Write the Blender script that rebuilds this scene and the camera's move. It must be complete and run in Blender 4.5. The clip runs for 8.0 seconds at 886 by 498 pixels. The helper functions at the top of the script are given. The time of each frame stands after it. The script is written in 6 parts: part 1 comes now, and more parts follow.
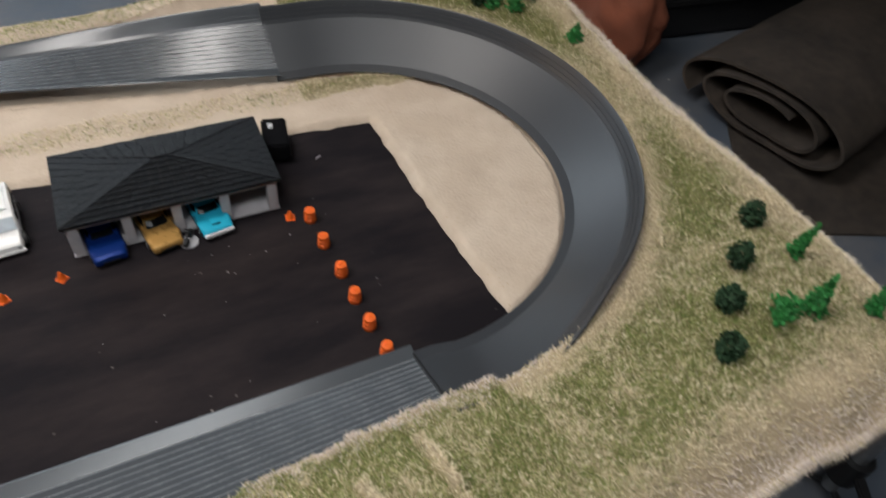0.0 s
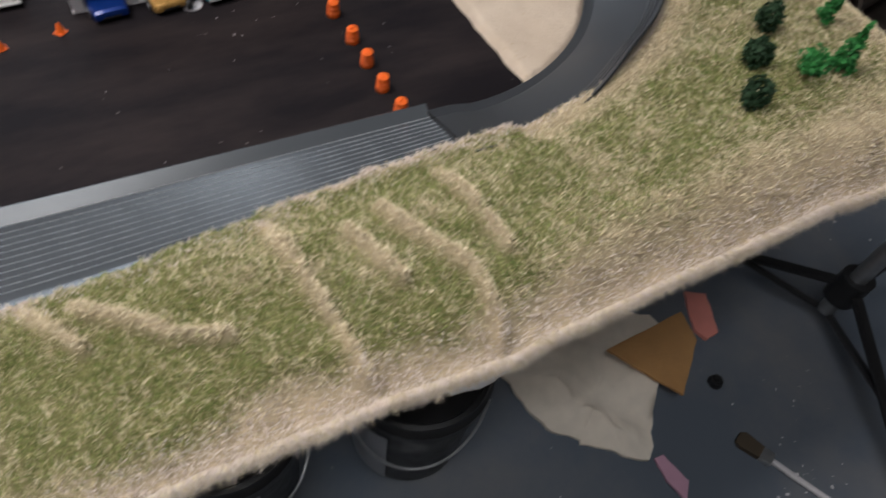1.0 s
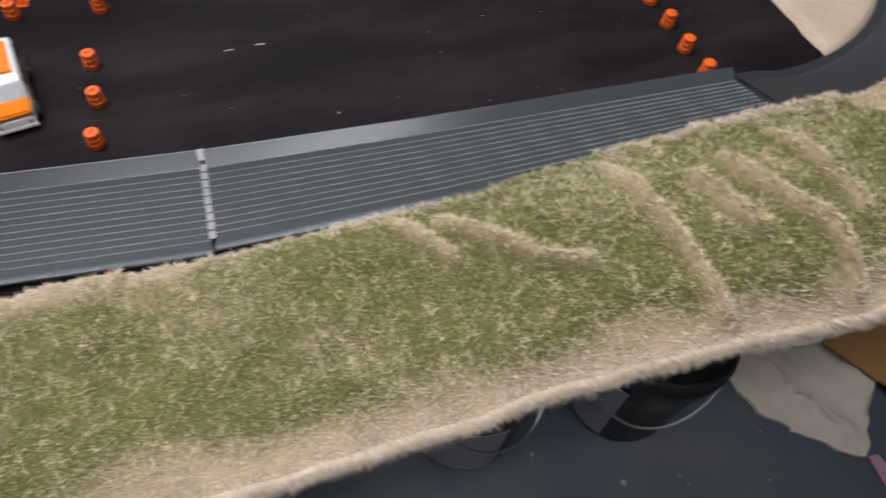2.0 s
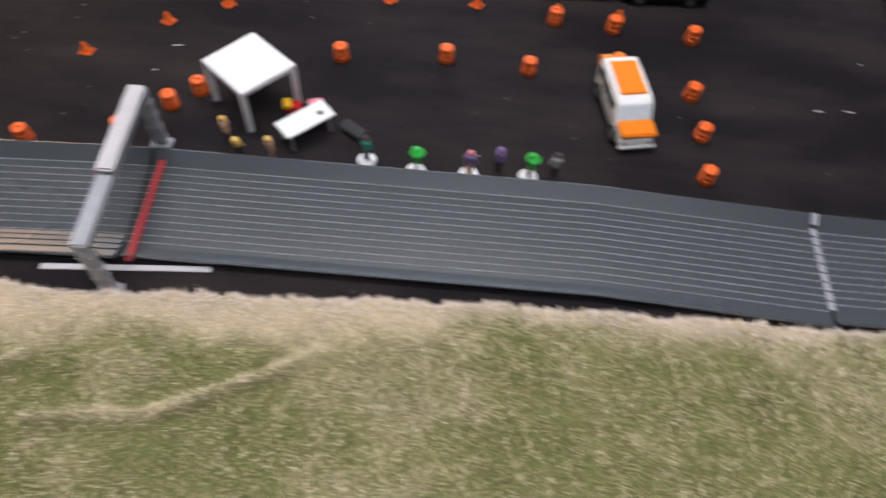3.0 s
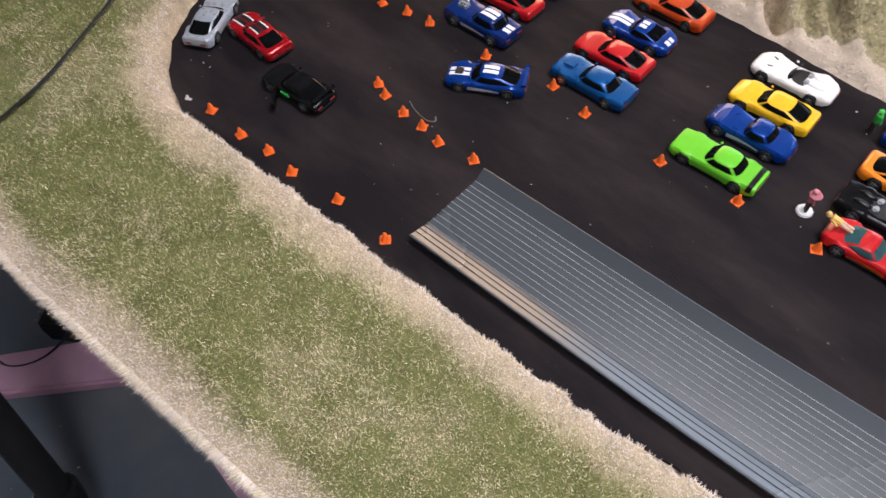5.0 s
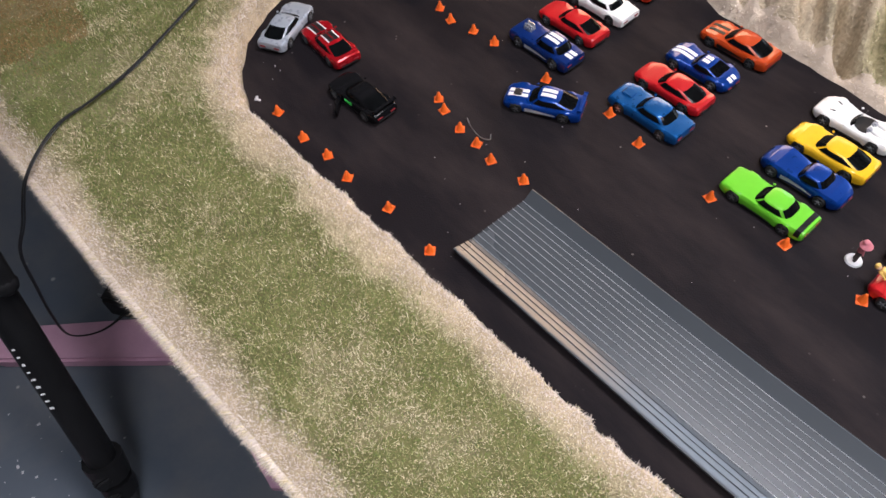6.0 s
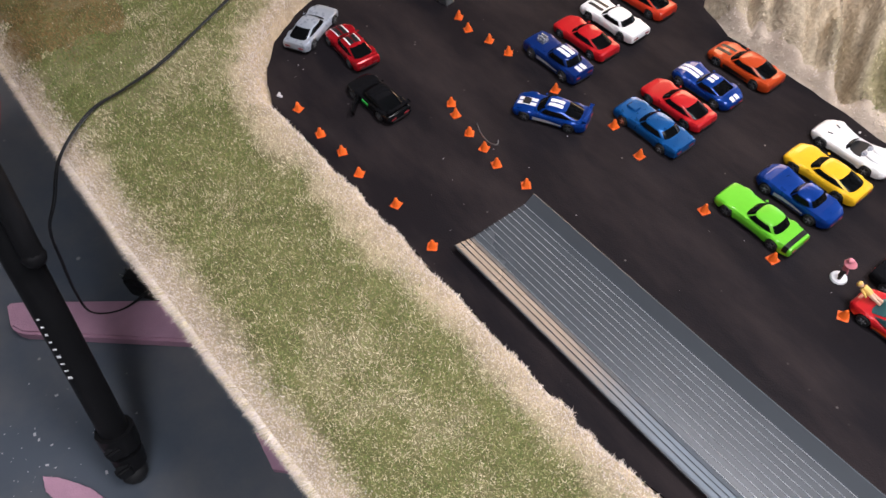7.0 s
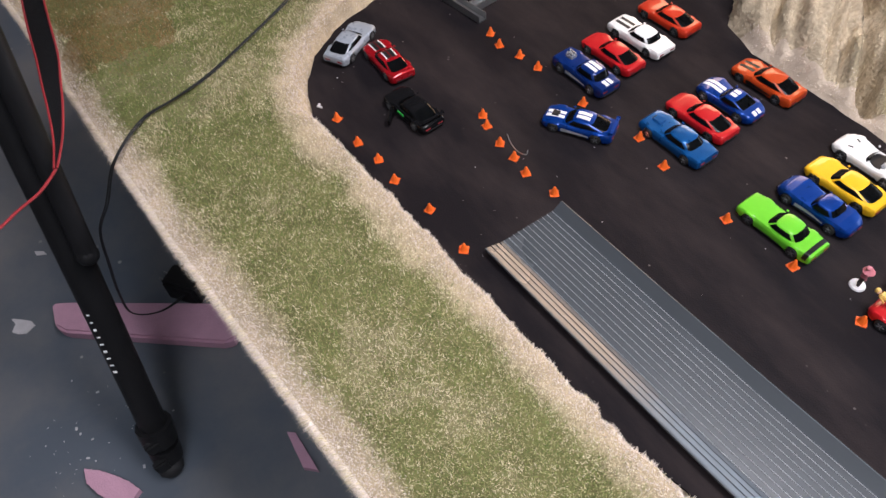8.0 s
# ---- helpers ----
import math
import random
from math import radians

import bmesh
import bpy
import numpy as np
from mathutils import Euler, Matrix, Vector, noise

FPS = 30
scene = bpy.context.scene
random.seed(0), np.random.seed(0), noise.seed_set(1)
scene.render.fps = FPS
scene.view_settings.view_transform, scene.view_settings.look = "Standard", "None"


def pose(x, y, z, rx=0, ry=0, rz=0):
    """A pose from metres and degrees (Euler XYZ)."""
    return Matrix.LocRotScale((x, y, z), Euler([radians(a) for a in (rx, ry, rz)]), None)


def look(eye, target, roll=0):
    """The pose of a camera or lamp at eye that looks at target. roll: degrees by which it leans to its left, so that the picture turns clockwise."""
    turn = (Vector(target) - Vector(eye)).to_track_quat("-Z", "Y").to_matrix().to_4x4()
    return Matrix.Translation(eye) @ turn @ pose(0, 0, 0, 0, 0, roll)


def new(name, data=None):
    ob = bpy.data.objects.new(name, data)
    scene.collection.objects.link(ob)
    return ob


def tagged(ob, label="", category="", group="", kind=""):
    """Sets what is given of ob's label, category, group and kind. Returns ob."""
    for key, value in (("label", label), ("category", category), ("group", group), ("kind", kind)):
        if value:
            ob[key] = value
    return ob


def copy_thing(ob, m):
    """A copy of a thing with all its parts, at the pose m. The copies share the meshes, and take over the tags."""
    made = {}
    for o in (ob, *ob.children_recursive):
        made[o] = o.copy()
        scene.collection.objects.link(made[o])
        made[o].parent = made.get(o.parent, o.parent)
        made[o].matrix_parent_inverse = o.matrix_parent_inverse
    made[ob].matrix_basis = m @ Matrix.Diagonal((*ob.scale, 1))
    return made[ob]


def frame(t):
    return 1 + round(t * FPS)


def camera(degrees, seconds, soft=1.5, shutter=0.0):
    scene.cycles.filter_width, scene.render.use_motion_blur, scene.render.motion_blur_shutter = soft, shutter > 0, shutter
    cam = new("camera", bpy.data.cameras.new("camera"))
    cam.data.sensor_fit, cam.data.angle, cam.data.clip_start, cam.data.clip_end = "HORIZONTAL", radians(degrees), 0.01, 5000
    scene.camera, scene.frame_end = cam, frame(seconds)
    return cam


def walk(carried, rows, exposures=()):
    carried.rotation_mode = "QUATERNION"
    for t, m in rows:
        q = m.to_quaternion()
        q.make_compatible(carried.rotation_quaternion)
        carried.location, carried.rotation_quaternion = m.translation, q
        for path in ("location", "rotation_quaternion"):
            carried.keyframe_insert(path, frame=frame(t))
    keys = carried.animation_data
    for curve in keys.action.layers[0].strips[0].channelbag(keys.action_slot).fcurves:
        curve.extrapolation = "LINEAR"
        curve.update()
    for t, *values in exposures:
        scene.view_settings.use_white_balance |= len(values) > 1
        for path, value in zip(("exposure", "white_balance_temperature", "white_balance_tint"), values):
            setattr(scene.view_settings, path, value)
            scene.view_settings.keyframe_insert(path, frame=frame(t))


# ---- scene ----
cam = camera(63.7, 8.0, shutter=0.3)
PATH = [
    (0, (1.216, -0.294, 0.505), (1.91, 0.854, -0.979), 7.3),
    (0.5, (1.237, -0.355, 0.461), (1.986, 0.682, -1.077), 8.6),
    (1, (1.167, -0.371, 0.413), (1.817, 0.592, -1.214), 10.7),
    (1.5, (1.086, -0.366, 0.396), (1.609, 0.611, -1.269), 8.6),
    (2, (1.002, -0.35, 0.4), (1.409, 0.669, -1.273), 6.9),
    (2.2, (0.96, -0.34, 0.4), (1.292, 0.701, -1.275), 5.8),
    (3.3, (0.589, -0.281, 0.414), (0.483, 0.747, -1.299), 5.9),
    (3.5, (0.531, -0.279, 0.417), (0.327, 0.737, -1.293), 5.4),
    (4, (0.393, -0.28, 0.436), (-0.079, 0.655, -1.268), 0.7),
    (4.5, (0.292, -0.291, 0.453), (-0.388, 0.562, -1.223), -2.0),
    (5, (0.242, -0.294, 0.462), (-0.542, 0.488, -1.203), -2.8),
    (6.5, (0.265, -0.289, 0.487), (-0.667, 0.371, -1.155), -3.8),
    (7, (0.281, -0.293, 0.497), (-0.669, 0.358, -1.138), -3.1),
    (7.5, (0.291, -0.305, 0.504), (-0.695, 0.319, -1.12), -4.4),
    (8, (0.299, -0.316, 0.514), (-0.719, 0.31, -1.089), -4.5),
]
walk(cam, [(t, look(eye, target, roll)) for t, eye, target, roll in PATH], exposures=[(0, -0.27, 6500, 8), (0.9, -0.17, 6500, 10), (2.2, -0.18, 6500, 11), (3.4, -0.18, 6100, 13), (4.5, 0.07, 6100, 14), (6.5, 0.23, 6100, 14), (8, 0.25, 6100, 14)])

# ---- world, lamps, exposure ----
FLOOR_Z = -0.385
world = bpy.data.worlds.new("world")
scene.world = world
world.use_nodes = True
world.node_tree.nodes["Background"].inputs[0].default_value = (0.6, 0.7, 0.9, 1)
world.node_tree.nodes["Background"].inputs[1].default_value = 0.03


def area_lamp(name, eye, target, sx, sy, power, colour):
    lamp = bpy.data.lights.new(name, "AREA")
    lamp.shape, lamp.size, lamp.size_y, lamp.energy, lamp.color = "RECTANGLE", sx, sy, power, colour
    ob = new(name, lamp)
    ob.matrix_world = look(eye, target)
    return ob


# the shop's ceiling tubes over the table, and a warm work lamp at the far west end
LAMP_MAIN = (0.55, 0.35, 1.72)
area_lamp("ceiling_tubes", LAMP_MAIN, (0.55, 0.3, 0), 1.2, 0.5, 32, (1.0, 0.945, 0.915))
# unseen southern lamp, added as fill to brighten the floor beside the table
LAMP_FILL = (0.85, -0.68, 1.72)
area_lamp("south_fill", LAMP_FILL, (0.85, -0.66, 0), 1.2, 0.4, 16, (0.95, 0.97, 1.0))
LAMP_WARM = (-0.40, 1.00, 0.33)
area_lamp("work_light", LAMP_WARM, (0.0, 0.0, 0.25), 0.60, 0.50, 3.0, (1.0, 0.66, 0.38))
WINDOW = (0.45, 2.27, 0.72)
area_lamp("window_daylight", WINDOW, (0.45, 0.0, 0.2), 2.1, 0.95, 20, (0.80, 0.90, 1.0))


# ---- materials ----
def nodes_of(name):
    m = bpy.data.materials.new(name)
    m.use_nodes = True
    t = m.node_tree
    return m, t, t.nodes["Principled BSDF"]


def mat(name, col, rough=0.5, metal=0.0, coat=0.0, var=0.12, scale=80.0, bump=0.0, bump_scale=400.0, spread=0.0, spec=0.5, transmission=0.0, rough_var=0.07):
    """A painted, moulded or woven surface: colour varied at two scales, optional relief and per-object spread."""
    m, t, p = nodes_of(name)
    N, L = t.nodes, t.links
    p.inputs["Roughness"].default_value, p.inputs["Metallic"].default_value = rough, metal
    p.inputs["Coat Weight"].default_value, p.inputs["Coat Roughness"].default_value = coat, 0.06
    p.inputs["Specular IOR Level"].default_value, p.inputs["Transmission Weight"].default_value = spec, transmission
    co = N.new("ShaderNodeTexCoord")
    big, fine = N.new("ShaderNodeTexNoise"), N.new("ShaderNodeTexNoise")
    big.inputs["Scale"].default_value, fine.inputs["Scale"].default_value = scale * 0.15, scale
    fine.inputs["Detail"].default_value = 6
    L.new(co.outputs["Object"], big.inputs["Vector"]), L.new(co.outputs["Object"], fine.inputs["Vector"])
    add = N.new("ShaderNodeMath")
    add.operation = "ADD"
    L.new(big.outputs["Fac"], add.inputs[0]), L.new(fine.outputs["Fac"], add.inputs[1])
    last = add.outputs[0]
    if spread:
        info, mul, plus = N.new("ShaderNodeObjectInfo"), N.new("ShaderNodeMath"), N.new("ShaderNodeMath")
        mul.operation, plus.operation, mul.inputs[1].default_value = "MULTIPLY", "ADD", spread
        L.new(info.outputs["Random"], mul.inputs[0]), L.new(mul.outputs[0], plus.inputs[0]), L.new(last, plus.inputs[1])
        last = plus.outputs[0]
    ramp = N.new("ShaderNodeMapRange")
    ramp.inputs["From Min"].default_value, ramp.inputs["From Max"].default_value = 0.6, 1.4 + spread
    ramp.inputs["To Min"].default_value, ramp.inputs["To Max"].default_value = 1 - var, 1 + var
    L.new(last, ramp.inputs["Value"])
    mix = N.new("ShaderNodeVectorMath")
    mix.operation = "SCALE"
    mix.inputs[0].default_value = col[:3]
    L.new(ramp.outputs["Result"], mix.inputs["Scale"])
    L.new(mix.outputs[0], p.inputs["Base Color"])
    rr = N.new("ShaderNodeMapRange")
    rr.inputs["From Min"].default_value, rr.inputs["From Max"].default_value = 0.3, 0.7
    rr.inputs["To Min"].default_value, rr.inputs["To Max"].default_value = max(rough - rough_var, 0.02), min(rough + rough_var, 1)
    L.new(fine.outputs["Fac"], rr.inputs["Value"]), L.new(rr.outputs["Result"], p.inputs["Roughness"])
    if bump:
        nb, b = N.new("ShaderNodeTexNoise"), N.new("ShaderNodeBump")
        nb.inputs["Scale"].default_value, nb.inputs["Detail"].default_value = bump_scale, 8
        b.inputs["Strength"].default_value, b.inputs["Distance"].default_value = bump, 0.002
        L.new(co.outputs["Object"], nb.inputs["Vector"]), L.new(nb.outputs["Fac"], b.inputs["Height"]), L.new(b.outputs["Normal"], p.inputs["Normal"])
    return m


def mat_specked(name, base, stain, speck, rough, stain_scale, speck_scale, speck_cut, bump, bump_scale, rough_var=0.15, streak=(1, 1, 1), spec=0.3):
    """A surface with broad stains and sparse light specks (dust, paint drops)."""
    m, t, p = nodes_of(name)
    N, L = t.nodes, t.links
    co, mp = N.new("ShaderNodeTexCoord"), N.new("ShaderNodeMapping")
    mp.inputs["Scale"].default_value = streak
    L.new(co.outputs["Object"], mp.inputs["Vector"])
    a, b, c = N.new("ShaderNodeTexNoise"), N.new("ShaderNodeTexNoise"), N.new("ShaderNodeTexVoronoi")
    a.inputs["Scale"].default_value, a.inputs["Detail"].default_value, a.inputs["Roughness"].default_value = stain_scale, 8, 0.65
    b.inputs["Scale"].default_value, b.inputs["Detail"].default_value = bump_scale, 5
    c.inputs["Scale"].default_value = speck_scale
    L.new(mp.outputs[0], a.inputs["Vector"]), L.new(co.outputs["Object"], b.inputs["Vector"]), L.new(co.outputs["Object"], c.inputs["Vector"])
    r1 = N.new("ShaderNodeMapRange")
    r1.inputs["From Min"].default_value, r1.inputs["From Max"].default_value = 0.42, 0.72
    L.new(a.outputs["Fac"], r1.inputs["Value"])
    m1 = N.new("ShaderNodeMix")
    m1.data_type = "RGBA"
    m1.inputs["A"].default_value, m1.inputs["B"].default_value = (*base, 1), (*stain, 1)
    L.new(r1.outputs["Result"], m1.inputs["Factor"])
    r2 = N.new("ShaderNodeMapRange")
    r2.inputs["From Min"].default_value, r2.inputs["From Max"].default_value = speck_cut, speck_cut * 0.6
    L.new(c.outputs["Distance"], r2.inputs["Value"])
    n2, r3, mul = N.new("ShaderNodeTexNoise"), N.new("ShaderNodeMapRange"), N.new("ShaderNodeMath")
    n2.inputs["Scale"].default_value = stain_scale * 1.7
    r3.inputs["From Min"].default_value, r3.inputs["From Max"].default_value = 0.5, 0.66
    mul.operation = "MULTIPLY"
    L.new(co.outputs["Object"], n2.inputs["Vector"]), L.new(n2.outputs["Fac"], r3.inputs["Value"])
    L.new(r2.outputs["Result"], mul.inputs[0]), L.new(r3.outputs["Result"], mul.inputs[1])
    m2 = N.new("ShaderNodeMix")
    m2.data_type = "RGBA"
    m2.inputs["B"].default_value = (*speck, 1)
    L.new(mul.outputs[0], m2.inputs["Factor"]), L.new(m1.outputs["Result"], m2.inputs["A"]), L.new(m2.outputs["Result"], p.inputs["Base Color"])
    rr = N.new("ShaderNodeMapRange")
    rr.inputs["From Min"].default_value, rr.inputs["From Max"].default_value = 0.3, 0.7
    rr.inputs["To Min"].default_value, rr.inputs["To Max"].default_value = rough - rough_var, rough + rough_var
    L.new(a.outputs["Fac"], rr.inputs["Value"]), L.new(rr.outputs["Result"], p.inputs["Roughness"])
    bp = N.new("ShaderNodeBump")
    bp.inputs["Strength"].default_value, bp.inputs["Distance"].default_value = bump, 0.001
    L.new(b.outputs["Fac"], bp.inputs["Height"]), L.new(bp.outputs["Normal"], p.inputs["Normal"])
    p.inputs["Specular IOR Level"].default_value = spec
    return m


def mat_blade(name, col, alt):
    """A static-grass fibre: two tones by random island."""
    m, t, p = nodes_of(name)
    N, L = t.nodes, t.links
    g, mx = N.new("ShaderNodeNewGeometry"), N.new("ShaderNodeMix")
    mx.data_type = "RGBA"
    mx.inputs["A"].default_value, mx.inputs["B"].default_value = (*col, 1), (*alt, 1)
    L.new(g.outputs["Random Per Island"], mx.inputs["Factor"]), L.new(mx.outputs["Result"], p.inputs["Base Color"])
    p.inputs["Roughness"].default_value, p.inputs["Specular IOR Level"].default_value = 0.75, 0.25
    return m


def mat_land(name, bare, grown, relief=0.001, grain=520):
    """Landscape cover that changes from bare fuzzy sand to turf where the grass grows."""
    m, t, p = nodes_of(name)
    N, L = t.nodes, t.links
    co, at, mx, sc = N.new("ShaderNodeTexCoord"), N.new("ShaderNodeAttribute"), N.new("ShaderNodeMix"), N.new("ShaderNodeVectorMath")
    at.attribute_name, mx.data_type, sc.operation = "grown", "RGBA", "SCALE"
    mx.inputs["A"].default_value, mx.inputs["B"].default_value = (*bare, 1), (*grown, 1)
    big, fine, sm, rg = N.new("ShaderNodeTexNoise"), N.new("ShaderNodeTexNoise"), N.new("ShaderNodeMath"), N.new("ShaderNodeMapRange")
    big.inputs["Scale"].default_value, big.inputs["Detail"].default_value = 40, 4
    fine.inputs["Scale"].default_value, fine.inputs["Detail"].default_value = grain, 5
    L.new(co.outputs["Object"], big.inputs["Vector"]), L.new(co.outputs["Object"], fine.inputs["Vector"])
    L.new(big.outputs["Fac"], sm.inputs[0]), L.new(fine.outputs["Fac"], sm.inputs[1])
    rg.inputs["From Min"].default_value, rg.inputs["From Max"].default_value = 0.7, 1.3
    rg.inputs["To Min"].default_value, rg.inputs["To Max"].default_value = 0.68, 1.28
    L.new(sm.outputs[0], rg.inputs["Value"]), L.new(at.outputs["Fac"], mx.inputs["Factor"])
    L.new(mx.outputs["Result"], sc.inputs[0]), L.new(rg.outputs["Result"], sc.inputs["Scale"]), L.new(sc.outputs[0], p.inputs["Base Color"])
    bp = N.new("ShaderNodeBump")
    bp.inputs["Strength"].default_value, bp.inputs["Distance"].default_value = 0.9, relief
    L.new(fine.outputs["Fac"], bp.inputs["Height"]), L.new(bp.outputs["Normal"], p.inputs["Normal"])
    p.inputs["Roughness"].default_value, p.inputs["Specular IOR Level"].default_value = 0.93, 0.2
    return m


M_ASPHALT = mat_specked("asphalt_sheet", (0.0108, 0.0090, 0.0107), (0.034, 0.0262, 0.0258), (0.20, 0.18, 0.17), 0.70, 9, 60, 0.075, 0.35, 700, 0.1, (0.5, 1.6, 1), 0.06)
M_CONCRETE = mat_specked("painted_concrete", (0.090, 0.106, 0.130), (0.170, 0.163, 0.160), (0.45, 0.43, 0.40), 0.5, 3.5, 26, 0.10, 0.3, 60, 0.18)
M_SAND = mat_specked("sand_cover", (0.50, 0.405, 0.315), (0.60, 0.50, 0.40), (0.40, 0.30, 0.19), 0.9, 16, 160, 0.16, 1.0, 330, 0.05)
# the grown tone is darkened to carry the shade between the fibres
M_TURF = mat_land("shaded_turf_backing", (0.46, 0.37, 0.255), (0.145, 0.140, 0.055))
M_CLIFF = mat_land("cliff_cover", (0.47, 0.385, 0.275), (0.29, 0.25, 0.14), 0.0035, 240)
M_FUZZ = mat_specked("fibre_edge", (0.44, 0.36, 0.29), (0.56, 0.48, 0.40), (0.5, 0.4, 0.3), 0.95, 40, 300, 0.2, 1.0, 700, 0.03)
M_BLADES = [mat_blade("fibre_green", (0.078, 0.114, 0.027), (0.275, 0.315, 0.102)), mat_blade("fibre_straw", (0.44, 0.36, 0.215), (0.84, 0.74, 0.53)),
            mat_blade("fibre_olive", (0.23, 0.225, 0.085), (0.58, 0.53, 0.29)), mat_blade("fibre_brown", (0.16, 0.090, 0.030), (0.34, 0.22, 0.095)),
            mat_blade("fibre_pale", (0.60, 0.50, 0.43), (0.80, 0.72, 0.65))]
M_TRACK = mat("grey_track_plastic", (0.062, 0.070, 0.079), 0.26, 0.05, 0.0, 0.04, 4, 0.0, 900, spec=0.6, rough_var=0.02)
M_BANK = mat("dark_grey_bank_plastic", (0.030, 0.033, 0.038), 0.42, 0.0, 0.0, 0.08, 6, 0.0, 900, rough_var=0.03)
# ribs much paler than the track bed
M_CREASE = mat("pale_rib", (0.33, 0.35, 0.37), 0.30, 0.0, 0.0, 0.15, 200)
M_ORANGE = mat("orange_plastic", (0.80, 0.13, 0.012), 0.5, 0.0, 0.0, 0.1, 300, spread=0.5)
M_BLACK = mat("black_plastic", (0.012, 0.012, 0.013), 0.42, 0, 0, 0.3, 60, 0.05, 600)
M_RUBBER = mat("tyre_rubber", (0.014, 0.014, 0.015), 0.6, 0, 0, 0.2, 600)
M_CHROME = mat("chrome_rim", (0.50, 0.51, 0.53), 0.25, 0.6, 0, 0.1, 500)
M_RIMDARK = mat("dark_rim", (0.13, 0.13, 0.135), 0.35, 0.1, 0, 0.1, 500)
M_GLASS = mat("smoked_glass", (0.008, 0.009, 0.010), 0.10, 0, 0.0, 0.1, 100, spec=0.22)
M_GLASSTEAL = mat("tinted_glass", (0.06, 0.16, 0.17), 0.10, 0, 0.0, 0.1, 100, spec=0.4)
M_GLASSCLEAR = mat("lit_window", (0.55, 0.62, 0.68), 0.12, 0, 0.4, 0.15, 200)
M_WHITE = mat("white_plastic", (0.78, 0.78, 0.80), 0.42, 0, 0, 0.05, 200)
M_GREYP = mat("grey_plastic", (0.33, 0.34, 0.37), 0.4, 0, 0, 0.12, 120)
M_REDSIGN = mat("red_sign", (0.42, 0.035, 0.04), 0.4, 0, 0, 0.1, 200)
M_SHINGLE = mat("dark_shingles", (0.006, 0.0075, 0.010), 0.5, 0, 0, 0.45, 200, 0.6, 900, spread=0.4, spec=0.2)
M_RENDER = mat("pale_wall_card", (0.50, 0.48, 0.50), 0.75, 0, 0, 0.12, 120, 0.2, 500)
M_PINK = mat("pink_foam", (0.48, 0.27, 0.36), 0.8, 0, 0, 0.12, 60, 0.5, 500)
M_PINKRED = mat("salmon_scrap", (0.62, 0.22, 0.18), 0.75, 0, 0, 0.12, 60, 0.2, 300)
M_CLOTH = mat("canvas_cloth", (0.72, 0.64, 0.54), 0.95, 0, 0, 0.16, 40, 0.7, 900)
M_CARD = mat("corrugated_card", (0.36, 0.19, 0.07), 0.85, 0, 0, 0.14, 60, 0.3, 300)
M_RUG = mat("brown_carpet", (0.046, 0.035, 0.027), 0.97, 0, 0, 0.6, 40, 1.0, 700)
M_STEEL = mat("brushed_steel", (0.42, 0.43, 0.44), 0.38, 0.9, 0, 0.15, 120)
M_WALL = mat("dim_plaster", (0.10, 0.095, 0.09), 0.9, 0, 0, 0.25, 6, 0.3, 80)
M_WOOD = mat("table_timber", (0.10, 0.065, 0.04), 0.7, 0, 0, 0.3, 30, 0.3, 120)
M_RUST = mat("rust_sack", (0.20, 0.06, 0.03), 0.9, 0, 0, 0.5, 14, 0.6, 200)
M_LEAF_DARK = mat("dark_foliage", (0.020, 0.058, 0.022), 0.8, 0, 0, 0.5, 500)
M_LEAF = mat("green_foliage", (0.03, 0.21, 0.045), 0.7, 0, 0, 0.45, 500)
M_TRUNK = mat("tree_stem", (0.05, 0.035, 0.02), 0.8)
M_SKIN = mat("doll_tan", (0.60, 0.38, 0.26), 0.6, 0, 0, 0.1, 400)
M_HAIR = mat("doll_yellow", (0.75, 0.48, 0.12), 0.6, 0, 0, 0.2, 400)
M_RED = mat("red_paint", (0.55, 0.02, 0.02), 0.3, 0, 0.4, 0.06, 150)
M_STRAP = mat("strap_webbing", (0.008, 0.008, 0.009), 0.9, 0, 0, 0.2, 300, 0.4, 900, spec=0.1)
M_TRIPOD = mat("matt_black_tube", (0.008, 0.008, 0.009), 0.5, 0, 0, 0.3, 60, 0.05, 600, spec=0.25)
M_STRAPRED = mat("strap_red_edge", (0.24, 0.012, 0.018), 0.7)
M_PURPLE = mat("purple_webbing", (0.04, 0.025, 0.09), 0.8, 0, 0, 0.2, 300)
M_BRICK = mat("red_brick_card", (0.30, 0.07, 0.045), 0.8, 0, 0, 0.3, 200, 0.3, 500)
M_GREENC = mat("doll_green", (0.04, 0.50, 0.07), 0.55, 0, 0, 0.1, 400)
M_TEALC = mat("doll_teal", (0.03, 0.28, 0.22), 0.55, 0, 0, 0.1, 400)
M_PURPC = mat("doll_purple", (0.22, 0.14, 0.35), 0.55, 0, 0, 0.1, 400)
M_PINKC = mat("doll_pink", (0.60, 0.20, 0.24), 0.55, 0, 0, 0.1, 400)
M_DARKC = mat("doll_dark", (0.05, 0.035, 0.035), 0.6, 0, 0, 0.1, 400)
M_LAMP = bpy.data.materials.new("tube_glow")
M_LAMP.use_nodes = True
M_LAMP.node_tree.nodes["Principled BSDF"].inputs["Emission Color"].default_value = (1, 0.95, 0.88, 1)
M_LAMP.node_tree.nodes["Principled BSDF"].inputs["Emission Strength"].default_value = 6



def mat_glow(name, col, power):
    m, t, p = nodes_of(name)
    p.inputs["Emission Color"].default_value, p.inputs["Emission Strength"].default_value = (*col, 1), power
    return m


M_SKY, M_WARM = mat_glow("sky_pane", (0.75, 0.87, 1.0), 3.0), mat_glow("warm_diffuser", (1.0, 0.62, 0.34), 6.0)


